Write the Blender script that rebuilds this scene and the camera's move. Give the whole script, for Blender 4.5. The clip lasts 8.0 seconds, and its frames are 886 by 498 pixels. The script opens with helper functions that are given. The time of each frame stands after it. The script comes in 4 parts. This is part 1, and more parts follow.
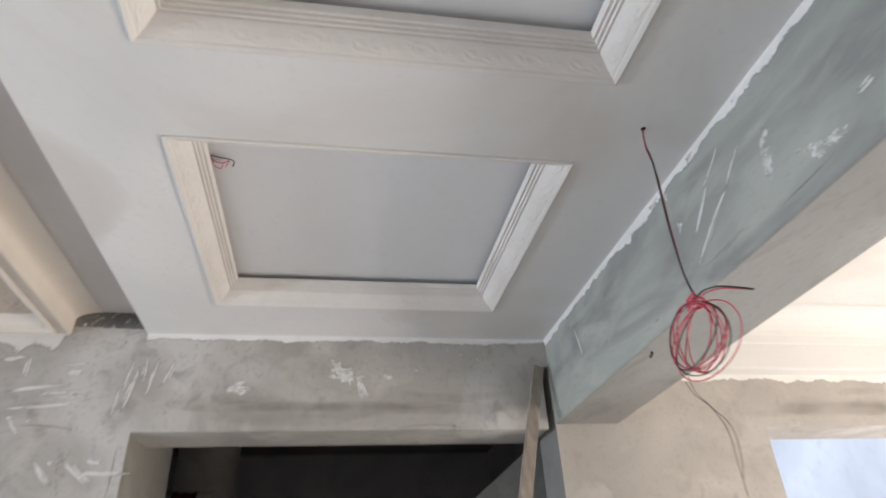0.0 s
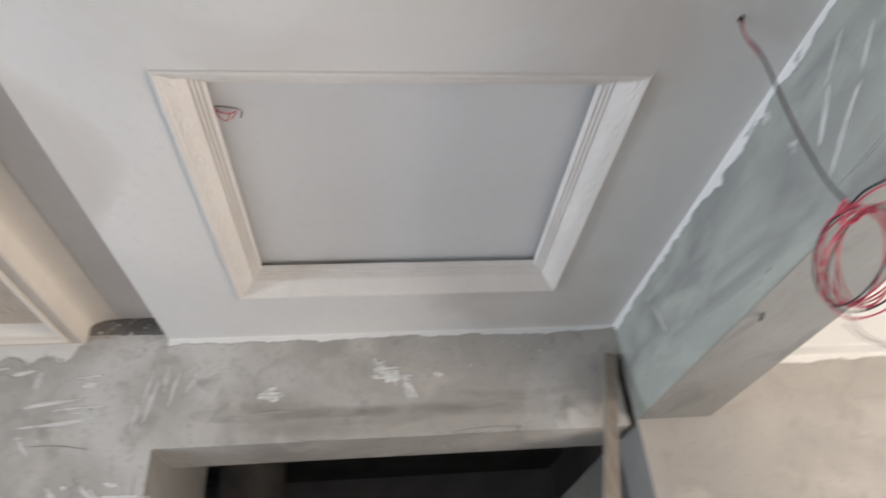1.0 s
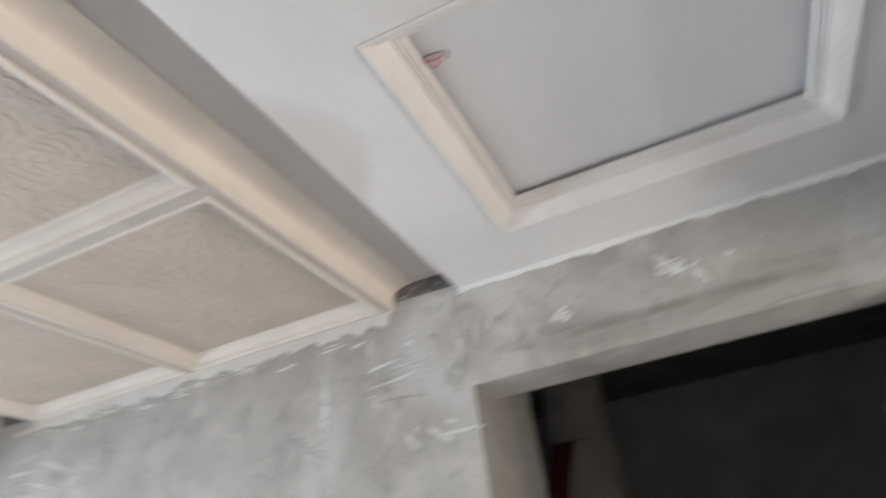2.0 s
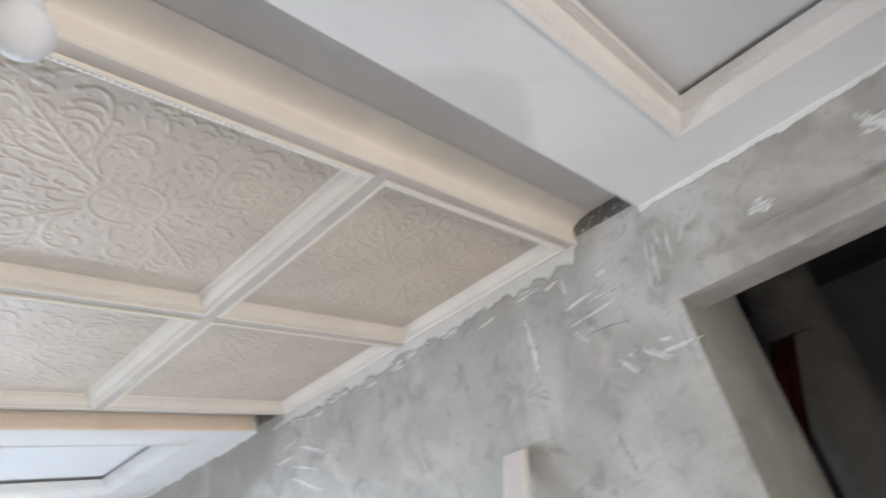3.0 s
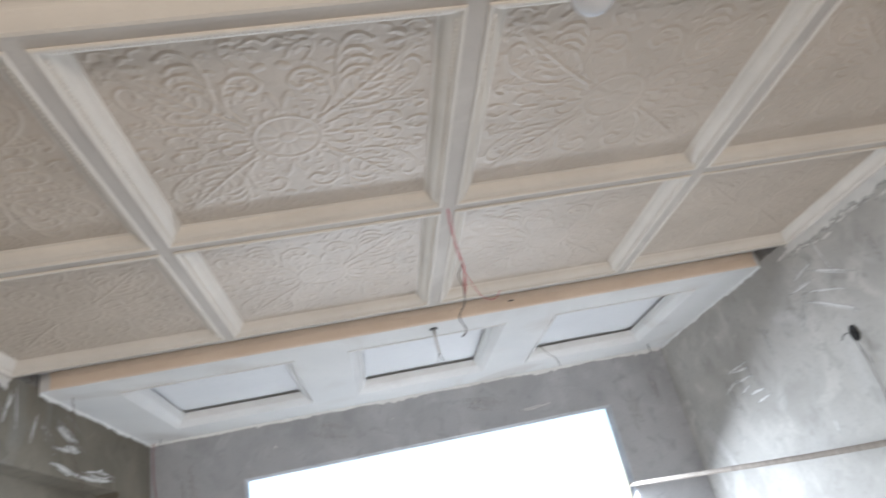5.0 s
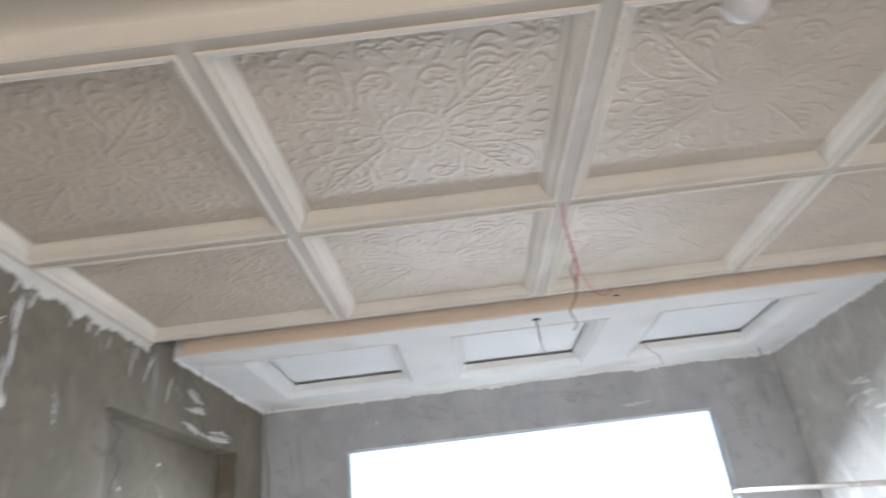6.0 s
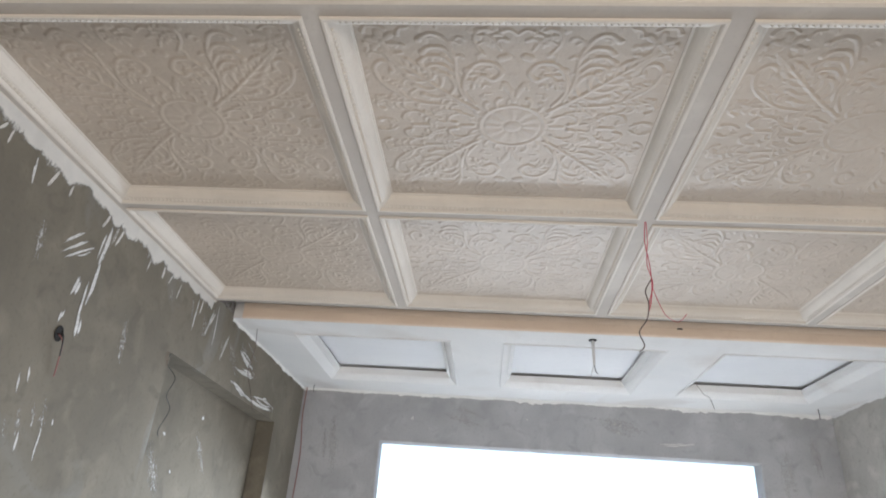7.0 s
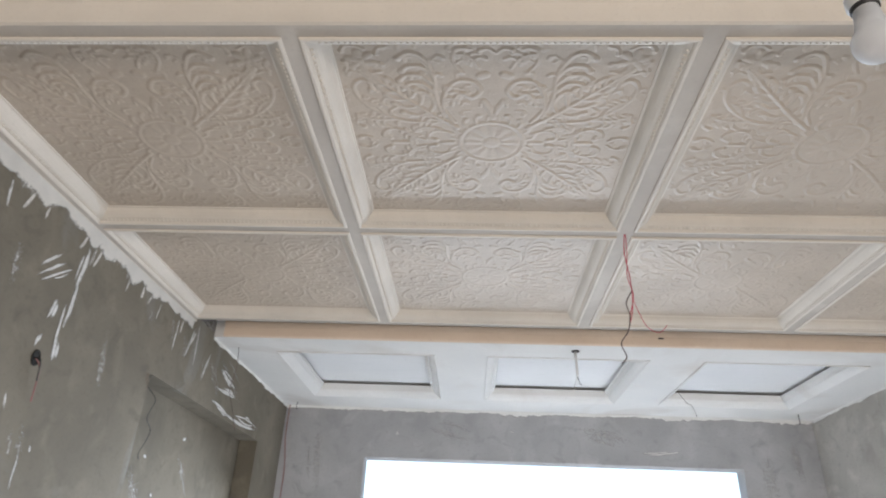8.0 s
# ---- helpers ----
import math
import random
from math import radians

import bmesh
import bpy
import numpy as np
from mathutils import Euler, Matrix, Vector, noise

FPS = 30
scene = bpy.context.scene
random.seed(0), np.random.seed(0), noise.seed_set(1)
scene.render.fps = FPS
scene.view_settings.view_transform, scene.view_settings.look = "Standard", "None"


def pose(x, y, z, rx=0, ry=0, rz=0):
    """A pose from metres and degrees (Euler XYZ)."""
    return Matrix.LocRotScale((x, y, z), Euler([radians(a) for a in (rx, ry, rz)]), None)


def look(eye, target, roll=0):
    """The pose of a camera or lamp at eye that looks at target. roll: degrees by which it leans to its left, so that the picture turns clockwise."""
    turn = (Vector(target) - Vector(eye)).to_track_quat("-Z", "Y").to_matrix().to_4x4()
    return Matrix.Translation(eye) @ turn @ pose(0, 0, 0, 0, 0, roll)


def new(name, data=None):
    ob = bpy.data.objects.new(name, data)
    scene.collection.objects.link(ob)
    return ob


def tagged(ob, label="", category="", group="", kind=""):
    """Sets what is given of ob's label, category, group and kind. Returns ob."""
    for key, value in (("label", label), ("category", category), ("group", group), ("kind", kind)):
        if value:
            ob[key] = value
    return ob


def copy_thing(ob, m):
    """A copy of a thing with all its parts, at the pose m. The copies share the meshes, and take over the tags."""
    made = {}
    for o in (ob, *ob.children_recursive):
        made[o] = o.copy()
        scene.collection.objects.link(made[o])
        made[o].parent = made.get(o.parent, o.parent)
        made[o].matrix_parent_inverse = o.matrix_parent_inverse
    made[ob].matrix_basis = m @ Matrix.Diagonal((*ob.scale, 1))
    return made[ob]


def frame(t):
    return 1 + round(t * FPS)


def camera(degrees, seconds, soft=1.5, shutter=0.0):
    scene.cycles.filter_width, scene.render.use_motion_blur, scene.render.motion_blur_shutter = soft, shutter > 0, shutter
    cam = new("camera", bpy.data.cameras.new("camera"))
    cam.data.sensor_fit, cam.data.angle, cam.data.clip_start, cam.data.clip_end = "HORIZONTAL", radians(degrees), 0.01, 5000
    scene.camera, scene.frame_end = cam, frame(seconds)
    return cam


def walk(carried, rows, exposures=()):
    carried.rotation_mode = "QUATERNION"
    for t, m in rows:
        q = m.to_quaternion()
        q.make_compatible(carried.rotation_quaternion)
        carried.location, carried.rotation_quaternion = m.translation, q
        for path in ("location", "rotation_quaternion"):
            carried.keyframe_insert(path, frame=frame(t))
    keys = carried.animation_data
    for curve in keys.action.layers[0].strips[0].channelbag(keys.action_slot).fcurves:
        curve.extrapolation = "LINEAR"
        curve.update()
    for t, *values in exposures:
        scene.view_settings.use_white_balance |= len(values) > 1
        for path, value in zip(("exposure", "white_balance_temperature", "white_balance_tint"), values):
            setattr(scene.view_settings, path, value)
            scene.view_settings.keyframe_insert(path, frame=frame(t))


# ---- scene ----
cam = camera(69.7, 8.0, soft=1.8, shutter=0.8)
PATH = [
    (0, (1.661, 0.77, 1.642), (3.353, 0.437, 2.656), -3.4),
    (0.5, (1.891, 0.787, 1.673), (3.525, 0.422, 2.768), -4.9),
    (1, (2.043, 0.748, 1.661), (3.709, 0.54, 2.748), -5.0),
    (1.5, (2.093, 0.727, 1.652), (3.766, 0.864, 2.739), -5.4),
    (2, (2.093, 0.739, 1.607), (3.717, 1.351, 2.599), -8.1),
    (2.2, (2.081, 0.721, 1.598), (3.652, 1.502, 2.558), -8.8),
    (3.3, (2.016, 0.839, 1.619), (3.359, 2.008, 2.53), -16.2),
    (3.5, (2.014, 0.835, 1.611), (3.244, 2.136, 2.501), -15.5),
    (4, (1.973, 0.846, 1.592), (2.837, 2.473, 2.37), -14.9),
    (4.2, (1.951, 0.834, 1.548), (2.7, 2.468, 2.425), -14.5),
    (4.5, (1.856, 0.806, 1.564), (2.388, 2.527, 2.433), -14.6),
    (4.8, (1.807, 0.769, 1.558), (2.191, 2.534, 2.416), -14.2),
    (5, (1.735, 0.728, 1.558), (2.032, 2.52, 2.395), -13.0),
    (5.2, (1.722, 0.738, 1.567), (1.988, 2.536, 2.403), -12.5),
    (6.3, (1.617, 0.654, 1.557), (1.487, 2.462, 2.402), -3.2),
    (6.5, (1.589, 0.661, 1.528), (1.423, 2.465, 2.377), 0.5),
    (7, (1.569, 0.693, 1.517), (1.409, 2.485, 2.392), 4.3),
    (7.5, (1.566, 0.669, 1.52), (1.411, 2.439, 2.437), 3.0),
    (8, (1.567, 0.68, 1.525), (1.464, 2.458, 2.437), 2.5),
]
walk(cam, [(t, look(e, g, r)) for t, e, g, r in PATH], exposures=[
    (0.0, 1.42, 6350, 13), (2.2, 1.44, 6230, 12), (3.5, 1.46, 6050, 11), (4.0, 1.41, 6120, 12), (5.0, 1.05, 6270, 12), (6.5, 1.11, 6330, 12), (8.0, 1.13, 6340, 12)])

# ---------------------------------------------------------------- light
W, ZS, ZU = 4.3, 2.75, 2.85          # room width, soffit height, upper ceiling height
world = bpy.data.worlds.new("world")
scene.world = world
world.use_nodes = True
wn = world.node_tree.nodes
sky = wn.new("ShaderNodeTexSky")
sky.sky_type, sky.sun_disc = "NISHITA", False
sky.sun_elevation, sky.sun_rotation = radians(42), radians(165)
wn["Background"].inputs[1].default_value = 0.15
world.node_tree.links.new(sky.outputs[0], wn["Background"].inputs[0])


def lamp(name, kind, m, energy, colour, size=(1, 1), angle=0.5):
    data = bpy.data.lights.new(name, kind)
    data.energy, data.color = energy, colour
    if kind == "AREA":
        data.shape, data.size, data.size_y = "RECTANGLE", size[0], size[1]
    else:
        data.angle = radians(angle)
    ob = new(name, data)
    ob.matrix_world = m
    return ob


lamp("sun", "SUN", look((0, -6, 6), (0.9, -2.8, 3.0)), 3.0, (1.0, 0.93, 0.84))
# sky light standing in the openings; the unseen south one adds warm light
lamp("window_light_north", "AREA", look((2.195, 6.12, 1.62), (2.195, 4.7, -1.0)), 175, (0.80, 0.90, 1.0), (2.9, 1.4))
lamp("warm_light_south", "AREA", look((2.3, -3.95, 0.82), (2.2, 0, 1.75)), 76, (1.0, 0.89, 0.76), (2.2, 1.5))
lamp("window_light_east", "AREA", look((4.53, -1.95, 1.36), (1.5, -1.95, -0.3)), 32, (0.94, 0.97, 1.0), (1.4, 0.85))


# ---------------------------------------------------------------- materials
def mat(name, base, second, scale=3.0, rough=0.85, bump=0.25, fine=60.0, stain=None, stain_scale=1.1, stain_cut=0.58, metal=0.0, stretch=(1, 1, 1), mid=0.0, broken=0.0, speck=0.95):
    m = bpy.data.materials.new(name)
    m.use_nodes = True
    nt, n = m.node_tree, m.node_tree.nodes
    b = n["Principled BSDF"]
    b.inputs["Roughness"].default_value, b.inputs["Metallic"].default_value = rough, metal
    tc, mp = n.new("ShaderNodeTexCoord"), n.new("ShaderNodeMapping")
    mp.inputs["Scale"].default_value = stretch
    nt.links.new(tc.outputs["Object"], mp.inputs[0])

    def noisy(s, detail, dist=0.0):
        t = n.new("ShaderNodeTexNoise")
        t.inputs["Scale"].default_value, t.inputs["Detail"].default_value, t.inputs["Distortion"].default_value = s, detail, dist
        nt.links.new(mp.outputs[0], t.inputs["Vector"])
        return t

    def ramp(src, lo, hi):
        r = n.new("ShaderNodeMapRange")
        r.inputs[1].default_value, r.inputs[2].default_value = lo, hi
        nt.links.new(src, r.inputs[0])
        return r.outputs[0]

    def mix(fac, a, c):
        x = n.new("ShaderNodeMix")
        x.data_type = "RGBA"
        nt.links.new(fac, x.inputs[0])
        for s, v in ((x.inputs[6], a), (x.inputs[7], c)):
            if isinstance(v, tuple):
                s.default_value = (*v, 1)
            else:
                nt.links.new(v, s)
        return x.outputs[2]

    big, small = noisy(scale, 6, 0.6), noisy(fine, 4)
    col = mix(ramp(big.outputs[0], 0.32, 0.70), base, second)
    if stain:
        col = mix(ramp(noisy(stain_scale, 5, 1.2).outputs[0], stain_cut, stain_cut + 0.14), col, stain)
    if mid:
        patch = noisy(5.0, 9, 0.5)
        col = mix(ramp(patch.outputs[0], 0.52, 0.52 + 0.20), col, tuple(min(1.0, c * (1 + mid)) for c in base))
        col = mix(ramp(noisy(9.0, 8, 0.8).outputs[0], 0.56, 0.74), col, tuple(c * (1 - 0.5 * mid) for c in second))
    if broken:
        b.inputs["Alpha"].default_value = 1.0
        nt.links.new(ramp(noisy(34.0, 6, 0.6).outputs[0], 0.46 - 2 * broken, 0.46 + broken), b.inputs["Alpha"])
    dark = tuple(c * (0.86 if mid else speck) for c in second)
    col = mix(ramp(small.outputs[0], 0.55, 0.95), col, dark)
    nt.links.new(col, b.inputs["Base Color"])
    bp = n.new("ShaderNodeBump")
    bp.inputs["Strength"].default_value, bp.inputs["Distance"].default_value = bump, 0.01
    add = n.new("ShaderNodeMath")
    add.operation = "MULTIPLY_ADD"
    add.inputs[1].default_value = 0.35
    nt.links.new(small.outputs[0], add.inputs[0])
    nt.links.new(big.outputs[0], add.inputs[2])
    nt.links.new(add.outputs[0], bp.inputs["Height"])
    nt.links.new(bp.outputs[0], b.inputs["Normal"])
    return m


M_SOFFIT = mat("gypsum_white", (0.755, 0.745, 0.73), (0.67, 0.67, 0.665), 1.3, 0.8, 0.08, 40, (0.635, 0.61, 0.585), 1.1, 0.54)
M_PANEL = mat("gypsum_panel", (0.78, 0.785, 0.795), (0.72, 0.725, 0.74), 1.0, 0.8, 0.06, 30)
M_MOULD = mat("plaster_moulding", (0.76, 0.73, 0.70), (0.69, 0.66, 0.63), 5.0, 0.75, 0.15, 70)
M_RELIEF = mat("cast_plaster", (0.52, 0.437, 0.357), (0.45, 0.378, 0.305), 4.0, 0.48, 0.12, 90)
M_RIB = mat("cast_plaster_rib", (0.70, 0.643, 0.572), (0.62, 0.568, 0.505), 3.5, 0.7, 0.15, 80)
# rib faces: greyer and darker than the crown moulding plaster
M_RIBFACE = mat("grey_plaster_rib", (0.515, 0.465, 0.412), (0.445, 0.40, 0.355), 3.0, 0.75, 0.12, 70, (0.56, 0.51, 0.455), 2.2, 0.56)
# channel plaster, toned down to carry the shade of the recess
M_CHANNEL = mat("shaded_channel_plaster", (0.56, 0.515, 0.48), (0.48, 0.44, 0.41), 1.6, 0.8, 0.1, 40)
# fascia plaster: warm light from the south is put into this peach tone
M_FASCIA = mat("warm_lit_plaster", (0.80, 0.66, 0.53), (0.72, 0.58, 0.46), 2.5, 0.75, 0.1, 50)
M_SMEAR = mat("wet_plaster_smear", (0.82, 0.82, 0.80), (0.74, 0.74, 0.72), 9.0, 0.8, 0.5, 80)
M_DAB = mat("dried_plaster_blot", (0.74, 0.74, 0.72), (0.64, 0.64, 0.62), 9.0, 0.85, 0.5, 80, broken=0.13)
M_BARE = mat("unplastered_concrete", (0.21, 0.195, 0.18), (0.14, 0.13, 0.122), 7.0, 0.95, 0.6, 60, broken=0.12)
M_CEM_E = mat("cement_plaster", (0.45, 0.43, 0.398), (0.345, 0.327, 0.30), 2.4, 0.9, 0.4, 55, (0.54, 0.53, 0.51), 1.3, 0.54, mid=0.13)
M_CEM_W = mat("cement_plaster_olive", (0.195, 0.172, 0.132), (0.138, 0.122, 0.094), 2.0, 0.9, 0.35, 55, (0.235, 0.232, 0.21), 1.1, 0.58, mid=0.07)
M_CEM_N = mat("cement_plaster_cool", (0.43, 0.43, 0.44), (0.33, 0.332, 0.34), 2.2, 0.9, 0.35, 55, (0.40, 0.40, 0.41), 1.4, 0.56, mid=0.07)
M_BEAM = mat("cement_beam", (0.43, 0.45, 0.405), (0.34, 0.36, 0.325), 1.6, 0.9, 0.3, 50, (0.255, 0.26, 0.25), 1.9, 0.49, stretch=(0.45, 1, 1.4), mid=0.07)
# beam underside: shade painted as a darker cement tone
M_BEAM_LOW = mat("shaded_beam_underside", (0.28, 0.282, 0.272), (0.21, 0.21, 0.202), 2.0, 0.9, 0.3, 50, mid=0.07, stretch=(0.5, 1, 1))
M_BEIGE = mat("cement_warm", (0.45, 0.425, 0.395), (0.36, 0.34, 0.315), 2.5, 0.9, 0.3, 55, (0.32, 0.29, 0.25), 1.8, 0.60, mid=0.07)
M_FLOOR = mat("cement_floor", (0.42, 0.405, 0.385), (0.33, 0.32, 0.305), 2.0, 0.85, 0.3, 60)
M_GROUND = mat("dry_earth", (0.36, 0.32, 0.26), (0.27, 0.24, 0.19), 0.6, 0.95, 0.3, 20)
M_ROOM = mat("unlit_room_plaster", (0.44, 0.42, 0.425), (0.32, 0.31, 0.32), 2.0, 0.95, 0.3, 40)
# plaster of jambs and inner pier, darkened to carry their shade
M_REVEAL = mat("shade_toned_plaster", (0.265, 0.258, 0.24), (0.205, 0.20, 0.187), 2.4, 0.9, 0.3, 50, mid=0.09)
M_BACKDROP = mat("pale_blue_backdrop", (0.60, 0.625, 0.66), (0.44, 0.465, 0.50), 0.9, 0.9, 0.2, 8)
M_CRACK = mat("crack_shadowed_cement", (0.22, 0.21, 0.195), (0.17, 0.16, 0.15), 8.0, 0.95, 0.2, 60)
M_BROWN = mat("dark_brown", (0.20, 0.17, 0.135), (0.14, 0.118, 0.094), 2.0, 0.95, 0.4, 50)
M_DARK = mat("bare_concrete", (0.17, 0.165, 0.16), (0.10, 0.098, 0.098), 2.0, 0.95, 0.5, 40)
M_WOOD = mat("raw_timber", (0.72, 0.655, 0.61), (0.61, 0.55, 0.51), 6.0, 0.8, 0.3, 60, stretch=(6, 6, 0.6))
M_STICK = mat("grey_timber", (0.34, 0.295, 0.25), (0.23, 0.195, 0.165), 8.0, 0.85, 0.4, 60, stretch=(6, 6, 0.8))
M_RED = mat("red_wire_sheath", (0.58, 0.062, 0.11), (0.45, 0.042, 0.078), 30, 0.45, 0.05, 90)
M_BLACK = mat("black_wire_sheath", (0.025, 0.022, 0.024), (0.015, 0.014, 0.015), 30, 0.5, 0.05, 90)
M_FADED = mat("faded_red_wire", (0.30, 0.12, 0.115), (0.22, 0.10, 0.10), 20, 0.6, 0.1, 60)
M_WIRE = mat("bare_wire", (0.14, 0.09, 0.08), (0.08, 0.06, 0.055), 30, 0.5, 0.05, 90)
M_BULB = mat("frosted_glass", (0.82, 0.83, 0.85), (0.78, 0.79, 0.81), 6, 0.42, 0.01, 50)
M_BULB.node_tree.nodes["Principled BSDF"].inputs["Transmission Weight"].default_value = 0.5
M_BULB.node_tree.nodes["Principled BSDF"].inputs["IOR"].default_value = 1.15
M_CLOTH = mat("maroon_cloth", (0.12, 0.012, 0.016), (0.07, 0.008, 0.01), 12, 0.9, 0.4, 90)
M_BOX = mat("black_plastic", (0.02, 0.019, 0.018), (0.014, 0.013, 0.012), 12, 0.92, 0.1, 60)
M_PVC = mat("white_conduit", (0.75, 0.75, 0.74), (0.66, 0.66, 0.66), 8, 0.5, 0.05, 60)


def brushed(name, base, second, cover=1.0, streak=0.6, soft=0.12, patch=34, bare=0.0):
    """Plaster dragged over a wall: streaked along the stroke, breaking up where the layer "dry" rises."""
    m = mat(name, base, second, 9.0, 0.85, 0.35, 80)
    nt, n = m.node_tree, m.node_tree.nodes
    grain, dry = n.new("ShaderNodeUVMap"), n.new("ShaderNodeUVMap")
    grain.uv_map, dry.uv_map = "grain", "dry"
    total = None
    for scale, detail, weight in (((210, 7, 1), 4, streak), ((patch, 0.76 * patch, 1), 8, 1 - streak)):
        mp, t, k = n.new("ShaderNodeMapping"), n.new("ShaderNodeTexNoise"), n.new("ShaderNodeMath")
        mp.inputs["Scale"].default_value = scale
        t.inputs["Scale"].default_value, t.inputs["Detail"].default_value, t.inputs["Roughness"].default_value = 1.0, detail, 0.66
        nt.links.new(grain.outputs[0], mp.inputs[0])
        nt.links.new(mp.outputs[0], t.inputs["Vector"])
        k.operation, k.inputs[1].default_value = "MULTIPLY_ADD", weight
        nt.links.new(t.outputs[0], k.inputs[0])
        k.inputs[2].default_value = 0.0
        if total:
            nt.links.new(total, k.inputs[2])
        total = k.outputs[0]
    part_of, gap, r = n.new("ShaderNodeSeparateXYZ"), n.new("ShaderNodeMath"), n.new("ShaderNodeMapRange")
    nt.links.new(dry.outputs[0], part_of.inputs[0])
    gap.operation = "SUBTRACT"
    nt.links.new(total, gap.inputs[0])
    nt.links.new(part_of.outputs[0], gap.inputs[1])
    r.inputs[1].default_value, r.inputs[2].default_value, r.inputs[4].default_value = bare - soft, bare + soft, cover
    nt.links.new(gap.outputs[0], r.inputs[0])
    nt.links.new(r.outputs[0], n["Principled BSDF"].inputs["Alpha"])
    return m


M_STROKE = brushed("dragged_plaster", (0.74, 0.735, 0.715), (0.64, 0.635, 0.615), 0.95, 0.55, 0.06, 46)
M_THIN = brushed("thin_dragged_plaster", (0.58, 0.57, 0.545), (0.50, 0.49, 0.47), 1.0, 0.45, 0.05, 80, 0.15)
M_BAND = brushed("torn_plaster_edge", (0.68, 0.655, 0.615), (0.60, 0.58, 0.545), 1.0, 0.16, 0.06, 13)
M_EDGE = brushed("torn_white_edge", (0.80, 0.79, 0.775), (0.72, 0.715, 0.70), 1.0, 0.14, 0.05, 17)
M_DAMP = brushed("damp_cement", (0.27, 0.235, 0.195), (0.21, 0.185, 0.155), 0.15, 0.15, 0.22, 14)


# ---------------------------------------------------------------- mesh helpers
def sheet_of(name, pieces, material):
    """Thin patches as one mesh; each piece: verts, faces, grain and dry coordinates of its verts."""
    verts, faces, grain, dry = [], [], [], []
    for v, f, g, d in pieces:
        k = len(verts)
        verts, grain, dry = verts + v, grain + g, dry + d
        faces += [[q + k for q in face] for face in f]
    me = bpy.data.meshes.new(name)
    me.from_pydata(verts, [], faces)
    for layer, values in (("grain", grain), ("dry", [(d, 0.0) for d in dry])):
        uv = me.uv_layers.new(name=layer)
        for loop in me.loops:
            uv.data[loop.index].uv = values[loop.vertex_index]
    me.materials.append(material)
    return me


def mesh_of(name, verts, faces, material, smooth=False):
    me = bpy.data.meshes.new(name)
    me.from_pydata([tuple(v) for v in verts], [], faces)
    bm = bmesh.new()
    bm.from_mesh(me)
    bmesh.ops.recalc_face_normals(bm, faces=bm.faces)
    bm.to_mesh(me)
    bm.free()
    for p in me.polygons:
        p.use_smooth = smooth
    me.materials.append(material)
    return me


def part(name, me, parent=None, label=""):
    ob = new(name, me)
    if parent:
        ob.parent = parent
    if label:
        tagged(ob, label)
    return ob


def slab(axis, lo, hi, ua, ub, va, vb, holes=()):
    """Verts and faces of a plate from lo to hi along axis, ua..ub by va..vb across it, with rectangular holes right through."""
    us = sorted({ua, ub, *[h[0] for h in holes], *[h[1] for h in holes]})
    vs = sorted({va, vb, *[h[2] for h in holes], *[h[3] for h in holes]})
    us, vs = [u for u in us if ua <= u <= ub], [v for v in vs if va <= v <= vb]
    solid = {}
    for i in range(len(us) - 1):
        for j in range(len(vs) - 1):
            cu, cv = (us[i] + us[i + 1]) / 2, (vs[j] + vs[j + 1]) / 2
            solid[i, j] = not any(h[0] < cu < h[1] and h[2] < cv < h[3] for h in holes)
    verts, faces, index = [], [], {}

    def vert(w, i, j):
        if (w, i, j) not in index:
            p = {"x": (w, us[i], vs[j]), "y": (us[i], w, vs[j]), "z": (us[i], vs[j], w)}[axis]
            index[w, i, j] = len(verts)
            verts.append(p)
        return index[w, i, j]

    for (i, j), full in solid.items():
        if not full:
            continue
        for w in (lo, hi):
            faces.append([vert(w, i, j), vert(w, i + 1, j), vert(w, i + 1, j + 1), vert(w, i, j + 1)])
        for di, dj, a, b in ((-1, 0, (i, j), (i, j + 1)), (1, 0, (i + 1, j), (i + 1, j + 1)), (0, -1, (i, j), (i + 1, j)), (0, 1, (i, j + 1), (i + 1, j + 1))):
            if not solid.get((i + di, j + dj), False):
                faces.append([vert(lo, *a), vert(lo, *b), vert(hi, *b), vert(hi, *a)])
    return verts, faces


def joined(*pieces):
    verts, faces = [], []
    for v, f in pieces:
        k = len(verts)
        verts += list(v)
        faces += [[q + k for q in g] for g in f]
    return verts, faces


def structure(name, geo, material, label, category, worn=0.0):
    ob = new(name, mesh_of(name, *geo, material))
    if worn:
        mod = ob.modifiers.new("worn_edge", "BEVEL")
        mod.width, mod.segments, mod.limit_method = worn, 3, "ANGLE"
    return tagged(ob, label, category, kind="structure")


